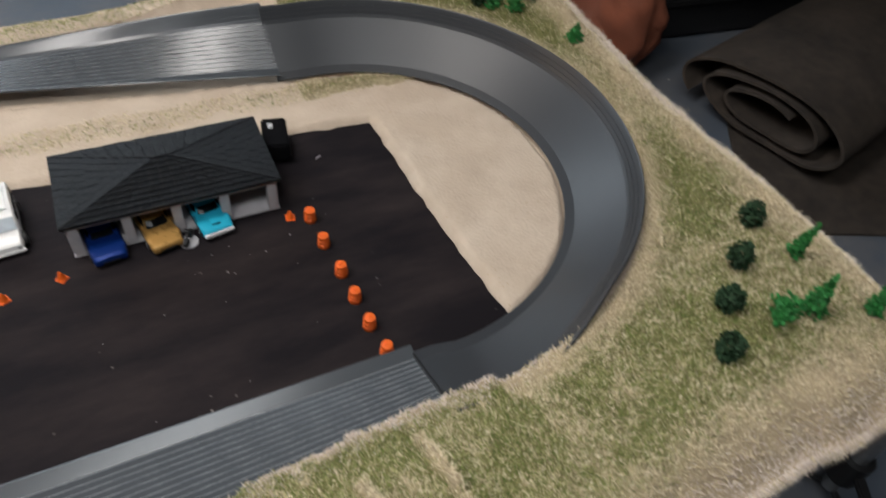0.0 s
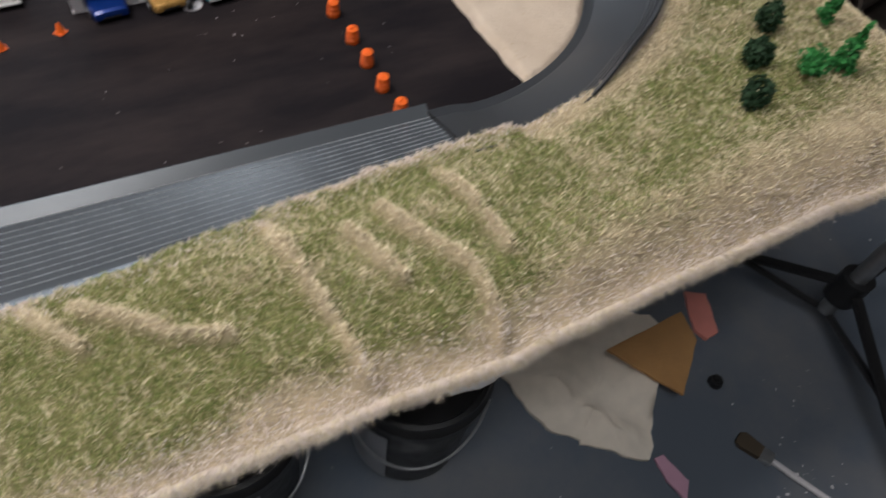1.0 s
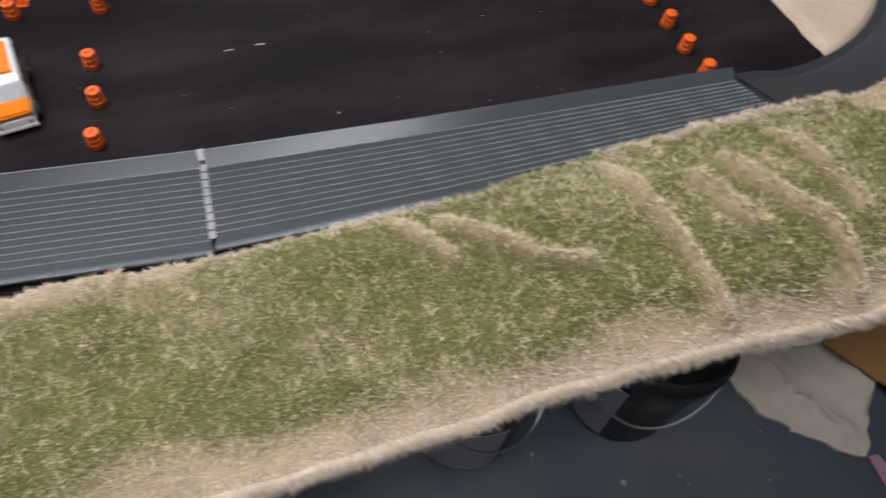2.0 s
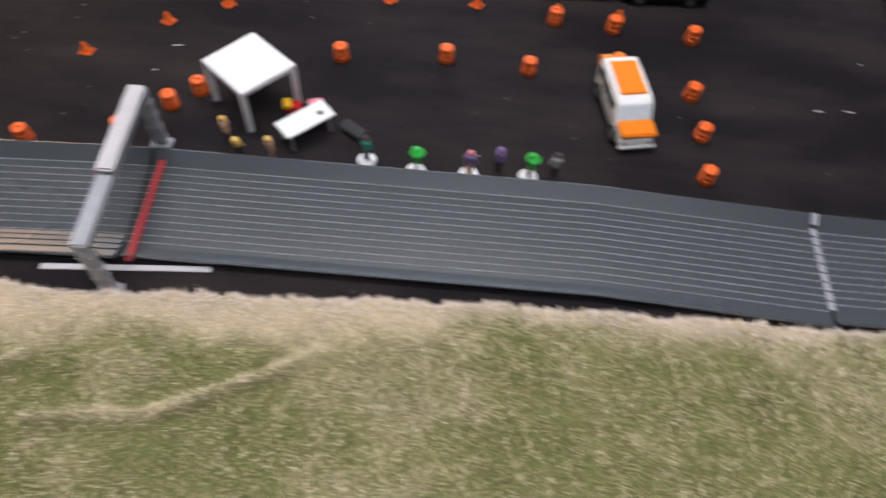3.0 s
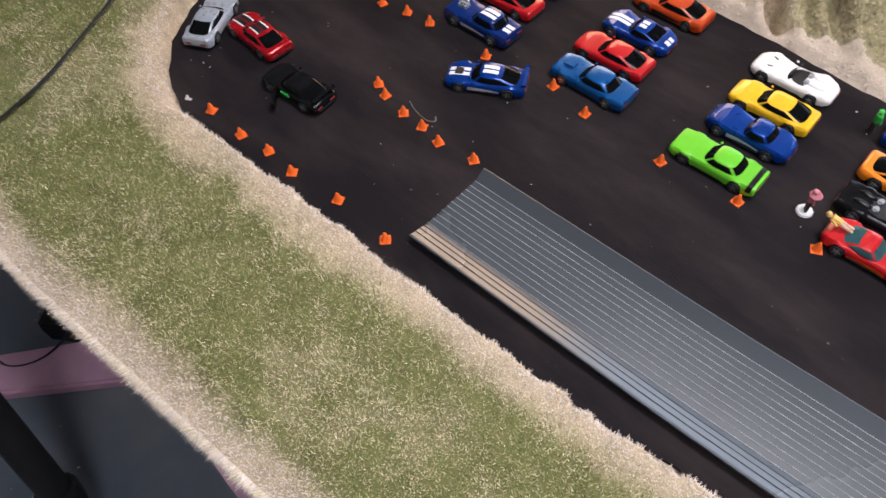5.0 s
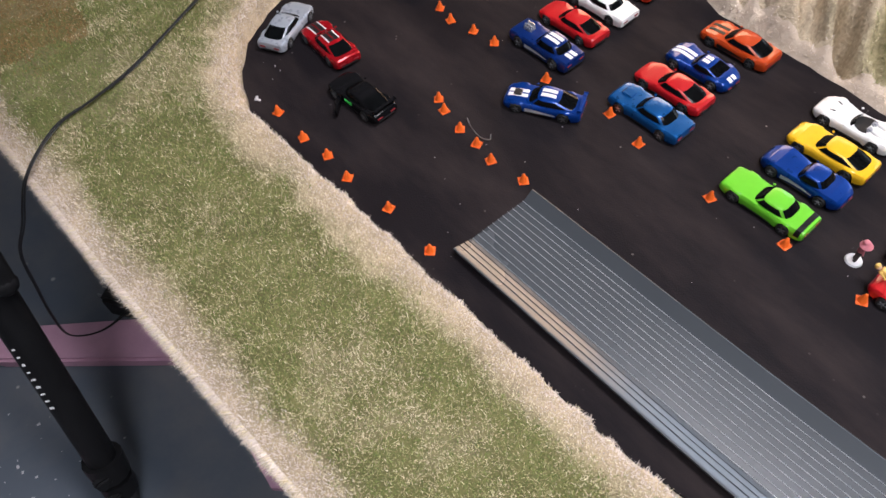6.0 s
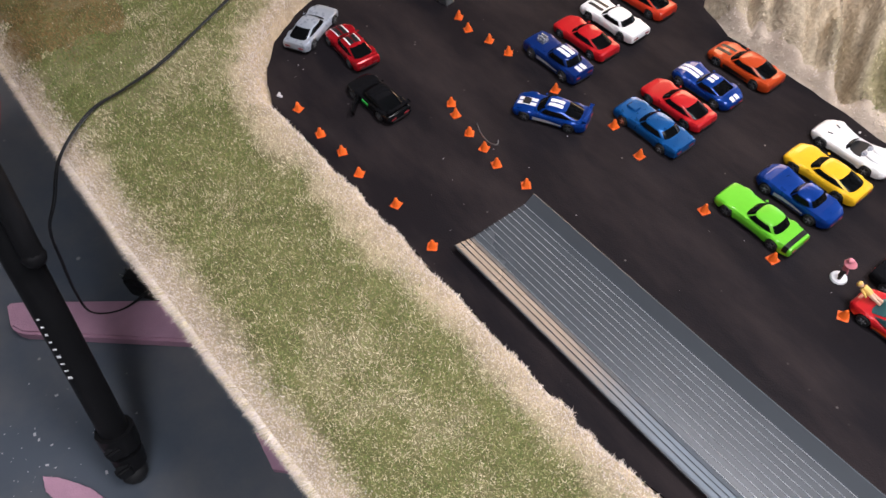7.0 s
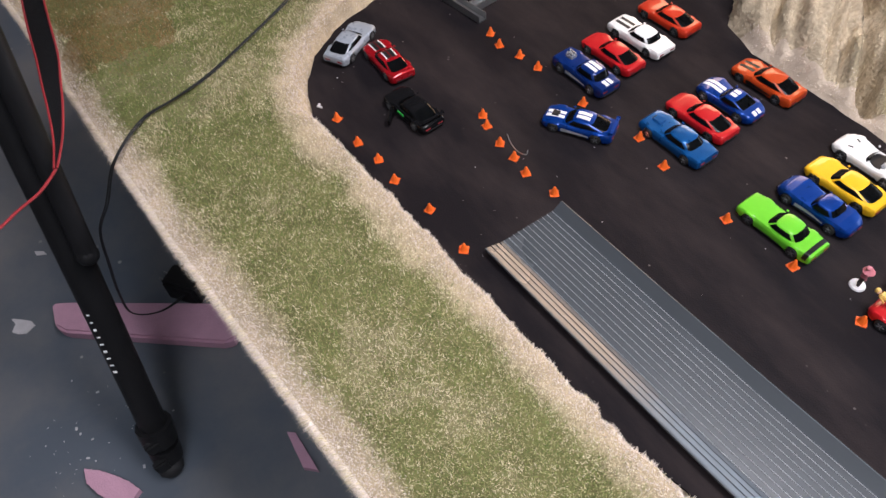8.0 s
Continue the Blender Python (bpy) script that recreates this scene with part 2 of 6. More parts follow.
# ---- mesh helpers ----
def finish(bm, angle=38):
    bmesh.ops.recalc_face_normals(bm, faces=bm.faces)
    for f in bm.faces:
        f.smooth = True
    for e in bm.edges:
        e.smooth = not (len(e.link_faces) != 2 or e.calc_face_angle(0) > radians(angle))


def mesh_of(name, bm, materials, angle=38, clean=True):
    if clean:
        finish(bm, angle)
    me = bpy.data.meshes.new(name)
    bm.to_mesh(me)
    bm.free()
    for m in materials if isinstance(materials, (list, tuple)) else [materials]:
        me.materials.append(m)
    return me


def part(name, bm, material, parent, label="", at=None, angle=38):
    me = bm if isinstance(bm, bpy.types.Mesh) else mesh_of(name, bm, material, angle)
    ob = new(name, me)
    ob.parent = parent
    if at is not None:
        ob.matrix_basis = at
    if label:
        ob["label"] = label
    return ob


def thing(name, m, label, category, group="", kind=""):
    ob = new(name)
    ob.empty_display_size = 0.01
    ob.matrix_basis = m
    return tagged(ob, label, category, group, kind)


def solid(name, bm, material, m, label, category, group="", kind="", angle=38):
    ob = new(name, mesh_of(name, bm, material, angle))
    ob.matrix_basis = m
    return tagged(ob, label, category, group, kind)


def add_box(bm, sx, sy, sz, m=None, bevel=0.0, mi=0):
    got = bmesh.ops.create_cube(bm, size=1, matrix=(m or Matrix()) @ Matrix.Diagonal((sx, sy, sz, 1)))["verts"]
    faces = list({f for v in got for f in v.link_faces})
    if bevel:
        edges = list({e for v in got for e in v.link_edges})
        faces = bmesh.ops.bevel(bm, geom=edges, offset=bevel, segments=2, affect="EDGES", clamp_overlap=True)["faces"] + [f for f in faces if f.is_valid]
    for f in faces:
        f.material_index = mi
    return faces


def add_tube(bm, a, b, ra, rb=None, seg=10, mi=0, caps=True):
    a, b = Vector(a), Vector(b)
    d = b - a
    m = Matrix.Translation((a + b) / 2) @ d.to_track_quat("Z", "Y").to_matrix().to_4x4()
    got = bmesh.ops.create_cone(bm, cap_ends=caps, segments=seg, radius1=ra, radius2=ra if rb is None else rb, depth=d.length, matrix=m)["verts"]
    for f in {f for v in got for f in v.link_faces}:
        f.material_index = mi


def add_ball(bm, c, r, seg=8, squash=(1, 1, 1), mi=0):
    got = bmesh.ops.create_uvsphere(bm, u_segments=seg, v_segments=max(seg - 2, 4), radius=r, matrix=Matrix.Translation(c) @ Matrix.Diagonal((*squash, 1)))["verts"]
    for f in {f for v in got for f in v.link_faces}:
        f.material_index = mi


def loft(bm, rings, closed=True, caps=True, mi=0):
    vs = [[bm.verts.new(p) for p in r] for r in rings]
    n = len(rings[0])
    for a, b in zip(vs, vs[1:]):
        for i in range(n if closed else n - 1):
            j = (i + 1) % n
            bm.faces.new((a[i], a[j], b[j], b[i])).material_index = mi
    if caps and closed:
        bm.faces.new(vs[0][::-1]).material_index = mi
        bm.faces.new(vs[-1]).material_index = mi
    return vs


def wire(bm, pts, r, seg=6, mi=0, step=8):
    """A round cord through the points, smoothed."""
    P = [Vector(p) for p in pts]
    out = []
    for i in range(len(P) - 1):
        p0, p1, p2, p3 = P[max(i - 1, 0)], P[i], P[i + 1], P[min(i + 2, len(P) - 1)]
        for k in range(step):
            u = k / step
            out.append(0.5 * (2 * p1 + (p2 - p0) * u + (2 * p0 - 5 * p1 + 4 * p2 - p3) * u * u + (3 * p1 - p0 - 3 * p2 + p3) * u ** 3))
    out.append(P[-1])
    rings = []
    for i, p in enumerate(out):
        d = (out[min(i + 1, len(out) - 1)] - out[max(i - 1, 0)]).normalized()
        s = d.cross(Vector((0, 0, 1)))
        s = s.normalized() if s.length > 1e-4 else Vector((1, 0, 0))
        u = s.cross(d)
        rings.append([p + (s * math.cos(a) + u * math.sin(a)) * r for a in (2 * math.pi * k / seg for k in range(seg))])
    loft(bm, rings, mi=mi)


def slab(bm, outline, z0, z1, bevel=0.0):
    """A flat plate with the given outline."""
    top = bm.faces.new([bm.verts.new((x, y, z1)) for x, y in outline])
    low = bmesh.ops.extrude_face_region(bm, geom=[top])
    for v in low["geom"]:
        if isinstance(v, bmesh.types.BMVert):
            v.co.z = z0
    return top


def smooth_noise(x, y, scale, seed, octaves=4):
    """Value noise on arrays, 0 to 1."""
    total, amp, norm = np.zeros_like(x), 1.0, 0.0
    rng = np.random.RandomState(seed)
    for o in range(octaves):
        g = rng.rand(256, 256)
        u, v = x * scale * 2 ** o + 37.7, y * scale * 2 ** o + 91.3
        i, j = np.floor(u).astype(int), np.floor(v).astype(int)
        fu, fv = u - i, v - j
        fu, fv = fu * fu * (3 - 2 * fu), fv * fv * (3 - 2 * fv)
        a, b = g[i % 256, j % 256], g[(i + 1) % 256, j % 256]
        c, d = g[i % 256, (j + 1) % 256], g[(i + 1) % 256, (j + 1) % 256]
        total += amp * ((a * (1 - fu) + b * fu) * (1 - fv) + (c * (1 - fu) + d * fu) * fv)
        norm += amp
        amp *= 0.5
    return total / norm


def step01(a, b, x):
    u = np.clip((x - a) / (b - a), 0, 1)
    return u * u * (3 - 2 * u)


# ---- room shell ----
RX0, RX1, RY0, RY1, RZ1 = -2.4, 3.6, -1.7, 2.3, 1.95


def room():
    bm = bmesh.new()
    add_box(bm, RX1 - RX0, RY1 - RY0, 0.06, pose((RX0 + RX1) / 2, (RY0 + RY1) / 2, FLOOR_Z - 0.03))
    solid("floor", bm, M_CONCRETE, Matrix(), "blue-grey painted concrete workshop floor, dusty and speckled", "floor", kind="structure")
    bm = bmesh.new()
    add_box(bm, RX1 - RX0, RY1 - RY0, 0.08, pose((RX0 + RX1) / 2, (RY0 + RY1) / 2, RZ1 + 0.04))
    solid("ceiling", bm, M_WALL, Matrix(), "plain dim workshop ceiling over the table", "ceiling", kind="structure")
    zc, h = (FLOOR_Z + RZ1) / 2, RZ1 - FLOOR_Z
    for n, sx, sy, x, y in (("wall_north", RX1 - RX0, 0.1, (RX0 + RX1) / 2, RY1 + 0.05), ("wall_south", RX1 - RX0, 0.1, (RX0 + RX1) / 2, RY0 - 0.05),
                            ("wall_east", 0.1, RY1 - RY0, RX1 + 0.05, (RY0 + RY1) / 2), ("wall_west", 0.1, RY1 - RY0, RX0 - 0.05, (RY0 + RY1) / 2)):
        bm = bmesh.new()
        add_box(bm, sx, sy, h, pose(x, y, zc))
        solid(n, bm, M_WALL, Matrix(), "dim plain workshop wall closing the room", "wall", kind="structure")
    # both fixtures hang out of view; the southern one houses the added fill
    for lx, ly, lz in (LAMP_MAIN, LAMP_FILL):
        lamp = thing("ceiling_light", pose(lx, ly, lz + 0.05), "unseen white shop light with glowing tubes under the ceiling", "ceiling light", "shop lights")
        bm = bmesh.new()
        add_box(bm, 1.3, 0.56, 0.03, pose(0, 0, 0.02), 0.004)
        part("housing", bm, M_WHITE, lamp)
        for k in (-1, 1):
            bm = bmesh.new()
            add_tube(bm, (-0.58, 0.15 * k, -0.012), (0.58, 0.15 * k, -0.012), 0.013, seg=12)
            part("tube", bm, M_LAMP, lamp, "glowing white tube")
            bm = bmesh.new()
            add_tube(bm, (0.4 * k, 0, 0.03), (0.4 * k, 0, RZ1 - lz - 0.05), 0.004)
            part("hanger", bm, M_STEEL, lamp)

    wx, wy, wz = WINDOW
    w = thing("window_1", pose(wx, RY1 - 0.002, wz), "bright daylit workshop window in the north wall", "window", kind="structure")
    for sx, sz, x, z in ((2.22, 0.06, 0, 0.50), (2.22, 0.06, 0, -0.50), (0.06, 1.0, -1.08, 0), (0.06, 1.0, 1.08, 0), (0.03, 0.94, 0, 0)):
        bm = bmesh.new()
        add_box(bm, sx, 0.05, sz, pose(x, -0.026, z), 0.004)
        part("window_frame", bm, M_WHITE, w)
    for s in (-1, 1):
        bm = bmesh.new()
        add_box(bm, 1.03, 0.008, 0.94, pose(s * 0.533, -0.010, 0))
        part("pane", bm, M_SKY, w, "bright sky seen through the pane")
    lamp = thing("work_lamp", look(LAMP_WARM, (0, 0, 0.25)) @ pose(0, 0, 0.03), "warm work lamp on a stand at the north", "work lamp")
    bm = bmesh.new()
    add_box(bm, 0.64, 0.54, 0.04, pose(0, 0, 0.012), 0.01)
    part("housing", bm, M_BLACK, lamp)
    bm = bmesh.new()
    add_box(bm, 0.60, 0.50, 0.004, pose(0, 0, -0.012), 0.001)
    part("diffuser", bm, M_WARM, lamp, "glowing warm diffuser")
    bm = bmesh.new()
    add_tube(bm, (LAMP_WARM[0] - 0.02, LAMP_WARM[1] + 0.05, FLOOR_Z), (LAMP_WARM[0] - 0.02, LAMP_WARM[1] + 0.05, LAMP_WARM[2]), 0.015)
    solid("lamp_post", bm, M_BLACK, Matrix(), "black stand post behind the work lamp", "stand")


room()

# ---- the table landscape ----
CX, CY, R_IN, R_OUT, BANK_H = 1.415, 0.196, 0.203, 0.2655, 0.057
ASPHALT = [(-0.46, 0.44), (-0.425, 0.13), (-0.39, 0.045), (-0.372, -0.022), (-0.34, -0.074), (-0.296, -0.108), (-0.250, -0.126), (-0.175, -0.121), (-0.056, -0.117), (0.05, -0.113),
           (0.186, -0.110), (0.25, -0.102), (0.36, -0.093), (0.47, -0.094), (0.577, -0.088), (0.684, -0.083), (0.775, -0.079), (0.87, -0.079), (0.973, -0.077), (1.08, -0.074), (1.15, -0.070), (1.23, -0.064),
           (1.30, -0.059), (1.376, -0.057), (1.42, -0.056), (1.47, -0.045), (1.472, 0.01), (1.465, 0.10), (1.461, 0.18), (1.458, 0.297), (1.373, 0.306), (1.122, 0.313), (0.95, 0.33), (0.75, 0.33),
           (0.70, 0.313), (0.52, 0.310), (0.42, 0.292), (0.30, 0.290), (0.19, 0.297), (0.09, 0.305), (-0.04, 0.309), (-0.09, 0.326), (-0.12, 0.372), (-0.16, 0.44)]
POLY = np.array(ASPHALT)
FAR_EDGE_X, FAR_EDGE_Y = [-0.1, 0, 0.23, 0.47, 0.80, 0.95, 1.10, 1.376, 2.0], [0, 0, 0.006, 0.017, 0.016, 0.007, 0.003, 0, 0]
OUT_X, OUT_Y = [-0.75, -0.50, -0.35, -0.18, 0.0, 0.125, 0.50, 0.915, 1.04, 1.19, 1.32, 1.46, 1.60, 1.70, 1.738, 1.756, 1.766], [-0.335, -0.322, -0.318, -0.310, -0.296, -0.287, -0.262, -0.236, -0.228, -0.224, -0.233, -0.226, -0.221, -0.217, -0.208, -0.194, -0.172]
NORTH_Y, EAST_X, WEST_X = 0.62, 1.766, -0.75
TRAILS = [((1.217, -0.085), (1.227, -0.146), (1.234, -0.190), (1.240, -0.215)), ((1.287, -0.110), (1.300, -0.145), (1.317, -0.177), (1.320, -0.224)),
          ((1.339, -0.091), (1.344, -0.14), (1.344, -0.175)), ((1.098, -0.100), (1.147, -0.145), (1.175, -0.160)), ((1.070, -0.092), (1.098, -0.131)),
          ((1.262, -0.12), (1.278, -0.170)), ((0.270, -0.142), (0.297, -0.164), (0.320, -0.190), (0.350, -0.208)),
          ((0.352, -0.165), (0.392, -0.172), (0.430, -0.166), (0.464, -0.147)), ((0.480, -0.181), (0.543, -0.174), (0.587, -0.155), (0.628, -0.131))]


def rim_y(x):
    """The south rim of the table, slightly wavering."""
    return np.interp(x, OUT_X, OUT_Y) + (0.0006 + 0.0030 * step01(0.7, 1.0, x)) * (smooth_noise(x, x * 0, 26, 71) - 0.5) * 2


def seg_dist(x, y, pts, closed):
    best = np.full(x.shape, 9.0)
    n = len(pts)
    for i in range(n if closed else n - 1):
        (ax, ay), (bx, by) = pts[i], pts[(i + 1) % n]
        dx, dy = bx - ax, by - ay
        u = np.clip(((x - ax) * dx + (y - ay) * dy) / (dx * dx + dy * dy), 0, 1)
        best = np.minimum(best, np.hypot(x - ax - u * dx, y - ay - u * dy))
    return best


def inside(x, y, pts):
    hit = np.zeros(x.shape, bool)
    n = len(pts)
    for i in range(n):
        (ax, ay), (bx, by) = pts[i], pts[(i + 1) % n]
        if ay == by:
            continue
        hit ^= ((ay > y) != (by > y)) & (x < (bx - ax) * (y - ay) / (by - ay) + ax)
    return hit


def bank(theta):
    """How far the curve is banked, 0 to 1, at an angle from -90 to 90 degrees."""
    return 0.52 + 0.48 * step01(-95, -60, theta)


def twist(x):
    """How far the front straight has leaned over towards the bank, 0 to 1."""
    return 0.50 * np.clip((x - 0.96) / 0.43, 0, 1) ** 1.1


def land(x, y):
    """Height of the modelled land, how grassy it is, and how sandy, on arrays."""
    wob = (smooth_noise(x, y, 45, 3) - 0.5) * 0.007 + (smooth_noise(x, y, 160, 4, 2) - 0.5) * 0.006
    d = seg_dist(x, y, ASPHALT, True) * np.where(inside(x, y, ASPHALT), -1, 1) + wob
    r = np.hypot(x - CX, y - CY)
    th = np.degrees(np.arctan2(y - CY, np.maximum(x - CX, 1e-6)))
    hill = 0.050 + 0.027 * np.clip((r - 0.275) / 0.11, 0, 1)
    s = step01(1.0, 1.5, x)
    h = 0.019 * (1 - s) + hill * s
    h = h * np.where(y > 0.3, 0.35 + 0.65 * step01(1.2, 1.55, x), 1)
    # the carved sandy mountain north of the parking
    mount = step01(0.30, 0.34, y) * (1 - step01(0.55, 0.66, x))
    up = np.clip((y - 0.30) / 0.28, 0, 1.2)
    q = x + (y - 0.3) * 0.85 + 0.006 * np.sin(y * 60) + 0.012 * (smooth_noise(x, y, 16, 12) - 0.5)
    groove = np.abs(smooth_noise(q, y * 0.06, 34, 11, 4) - 0.5) * 2
    big = np.exp(-((x - 0.105 + 0.9 * (y - 0.30)) / 0.014) ** 2)
    h = h * (1 - mount) + mount * (0.012 + 0.15 * up ** 0.85 + 0.085 * (groove - 0.4) * step01(-0.05, 0.16, up) - 0.045 * big * step01(-0.05, 0.1, up) + 0.012 * (smooth_noise(x, y, 80, 13) - 0.5) + 0.014 * (smooth_noise(q, y * 0.5, 170, 14, 2) - 0.5))
    # the sandy infield
    field = ((r < 0.215) & (x > CX)) | ((x <= CX + 0.002) & (y > 0.25) & (y < 0.47) & (x > 0.66))
    h = np.where(field, 0.0035 + (smooth_noise(x, y, 30, 7) - 0.5) * 0.004, h)
    trail = np.full(x.shape, 9.0)
    for t in TRAILS:
        trail = np.minimum(trail, seg_dist(x, y, t, False) + (smooth_noise(x, y, 120, 5, 2) - 0.5) * 0.004)
    ridge = np.exp(-(trail / 0.0040) ** 2)
    h = h + (0.0080 + 0.0045 * (x > 0.9)) * ridge + (smooth_noise(x, y, 25, 9) - 0.5) * 0.008 * ~field
    h = np.where(d < 0, -0.006, -0.006 + (h + 0.006) * step01(0, 0.010, d))
    # room for the track
    on_curve = (r < R_OUT + 0.002) & (r > R_IN - 0.004) & (x >= CX - 0.001)
    h = np.where(on_curve, np.minimum(h, (r - R_IN) / (R_OUT - R_IN) * BANK_H * bank(th) - 0.008), h)
    rim_in = (x >= CX) & (r >= R_OUT + 0.002)
    lip = BANK_H * bank(th) + 0.010
    w = 1 - step01(0.0, 0.05, r - R_OUT)
    h = np.where(rim_in, h * (1 - w) + np.minimum(h, lip) * w, h)
    south = (x < CX) & (x > 0.9) & (y < 0)
    w2 = 1 - step01(0.0, 0.05, -0.070 - y)
    h = np.where(south, h * (1 - w2) + np.minimum(h, BANK_H * twist(x) + 0.009 + 0.002 * step01(1.1, 1.3, x)) * w2, h)
    back = (x < CX) & (y > 0.398 + 0.16 * (1.39 - x) * (x > 1.08) + 0.05 * (x <= 1.08)) & (y < 0.56) & (x > 0.62)
    h = np.where(back, -0.006, h)
    # rounded drop to the outer edge
    yo = rim_y(x)
    e = np.minimum(y - yo, EAST_X - x)
    e = np.minimum(np.minimum(e, NORTH_Y - y), x - WEST_X)
    h = h - (0.010 + 0.02 * s) * (1 - step01(0, 0.05, e)) ** 2
    rise = step01(1.36, 1.52, x)
    grass = np.clip(1.5 * (smooth_noise(x, y, 11, 21, 5) - 0.5) + 0.9 * (smooth_noise(x, y, 42, 23, 3) - 0.5) + 0.94, 0.66, 1)
    grass *= step01(0.004 - 0.004 * step01(0.85, 1.0, x), 0.040 - 0.021 * step01(0.85, 1.0, x), d - 0.012 * (x < 0.7) + (smooth_noise(x, y, 20, 30) - 0.5) * 0.03) * step01(0.006 + 0.016 * rise, 0.040 + 0.045 * rise, e + (smooth_noise(x, y, 18, 31) - 0.5) * 0.035)
    grass *= 1 - np.where(x > 0.9, 1.0, 0.6) * np.exp(-(trail / 0.0050) ** 2)
    grass *= np.where((x >= CX), step01(0.0, 0.04, r - R_OUT), 1)
    # faint combed ripples in the turf along the front bank
    worm = np.clip(1 - np.abs(smooth_noise(x + 0.2 * y, y * 0.5, 85, 81, 2) - 0.5) * 13, 0, 1) * step01(0.3, 0.7, x) * (y < 0)
    grass *= 1 - 0.28 * worm
    h = h + 0.0016 * worm * (d > 0.012)
    strip = np.exp(-((y - 0.375 + 0.02 * (x - 1.2)) / 0.018) ** 2) * (x > 0.7) * (x < 1.56)
    grass = np.where(field, np.clip(0.9 * strip * (smooth_noise(x, y, 22, 40) + 0.1), 0, 1), grass) * (1 - mount)
    band = step01(0.46, 0.60, smooth_noise(q * 1.2, y * 0.25, 22, 44)) * (1 - big)
    grass = grass + mount * 0.75 * band
    cover = np.where(field, step01(0.12, 0.3, strip * smooth_noise(x, y, 40, 41)), 1.0) * (1 - mount) + mount * (0.12 + 0.6 * band) * (1 - big)
    cover = np.where((d < 0.002) | on_curve | back, 0, cover)
    return h, grass, cover, e, d, mount


def landscape():
    nx, ny = 700, 230
    xs = np.linspace(WEST_X, EAST_X, nx)
    yo = rim_y(xs)
    v = np.linspace(0, 1, ny) ** 1.0
    X = np.repeat(xs[:, None], ny, 1)
    Y = yo[:, None] + (NORTH_Y - yo[:, None]) * v[None, :]
    H, G, C, E, D, MT = land(X, Y)
    verts = np.stack([X, Y, H], -1).reshape(-1, 3)
    i, j = np.meshgrid(np.arange(nx - 1), np.arange(ny - 1), indexing="ij")
    a = (i * ny + j).ravel()
    quads = np.stack([a, a + ny, a + ny + 1, a + 1], -1)
    edge = [k * ny for k in range(nx)] + [(nx - 1) * ny + k for k in range(1, ny)] + [k * ny + ny - 1 for k in range(nx - 2, -1, -1)] + [k for k in range(ny - 2, 0, -1)]
    ring = verts[edge].copy()
    rng = np.random.RandomState(5)
    cen = np.array([0.5, 0.15, 0])
    all_v, all_f, mats = [verts], [quads], [np.where((C.reshape(-1)[a] > 0.5) & (MT.reshape(-1)[a] < 0.02) & (Y.reshape(-1)[a] < 0.29 + 0.3 * (X.reshape(-1)[a] > 1.4)), 1, 0)]
    base, prev = len(verts), np.array(edge)
    n = len(edge)
    for out, down in ((0.0012, 0.004), (0.0006, 0.009), (-0.006, 0.015), (-0.022, 0.018)):
        nrm = np.sign(ring[:, :2] - cen[:2]) * (np.abs(ring[:, :2] - cen[:2]) > np.array([1.2, 0.3]))
        lay = ring.copy()
        lay[:, :2] += nrm * (out + (rng.rand(n, 1) - 0.5) * 0.003)
        lay[:, 2] -= down
        idx = base + np.arange(n)
        all_v.append(lay)
        k = np.arange(n)
        all_f.append(np.stack([prev[k], idx[k], idx[(k + 1) % n], prev[(k + 1) % n]], -1)[:, ::-1])
        mats.append(np.full(n, 2))
        prev, base = idx, base + n
    V, F, MI = np.concatenate(all_v), np.concatenate(all_f), np.concatenate(mats)
    me = bpy.data.meshes.new("landscape")
    me.from_pydata(V.tolist(), [], F.tolist())
    MI[:len(quads)] = np.where(MT.reshape(-1)[a] > 0.5, 3, MI[:len(quads)])
    for m in (M_SAND, M_TURF, M_FUZZ, M_CLIFF):
        me.materials.append(m)
    me.polygons.foreach_set("material_index", MI.astype(np.int32))
    me.polygons.foreach_set("use_smooth", np.ones(len(F), bool))
    me.attributes.new("grown", "FLOAT", "POINT").data.foreach_set("value", np.concatenate([np.clip(G.reshape(-1) * 1.25, 0, 1), np.zeros(len(V) - nx * ny)]).astype(np.float32))
    me.update()
    ground = tagged(new("ground", me), "sandy model landscape base with carved slopes and fuzzy beige edges", "ground", kind="structure")

    # static grass fibres
    bare = C > 0.02
    for s in (1, -1):
        bare = bare | np.roll(bare, s, 0) | np.roll(bare, s, 1)

    def fibres(name, count, length, wide, seed, pick, label):
        rng = np.random.RandomState(seed)
        x = rng.uniform(WEST_X, EAST_X + 0.003, count)
        y = rim_y(x) - 0.002 + rng.rand(count) * (NORTH_Y - rim_y(x))
        ix = np.clip(((x - WEST_X) / (EAST_X - WEST_X) * (nx - 1)).round().astype(int), 0, nx - 1)
        base_y = rim_y(x)
        iy = np.clip(((y - base_y) / (NORTH_Y - base_y) * (ny - 1)).round().astype(int), 0, ny - 1)
        near = bare[ix, iy]
        x, y = x[near], y[near]
        count = len(x)
        h, g, c, e, d, mt = land(x, y)
        keep = rng.rand(count) < c * pick(x, y, e, d) * np.where((g < 0.2) & (x > 0.9), 0.75, 1.0)
        x, y, h, g, e, d = (q[keep] for q in (x, y, h, g, e, d))
        n = len(x)
        ln = length * rng.uniform(0.6, 1.25, n) * (1 + 0.15 * step01(0.9, 1.2, x))
        az, lean = rng.uniform(0, 2 * math.pi, n), rng.uniform(0.35, 1.35, n)
        tip = np.stack([np.cos(az) * np.sin(lean), np.sin(az) * np.sin(lean), np.cos(lean)], -1) * ln[:, None]
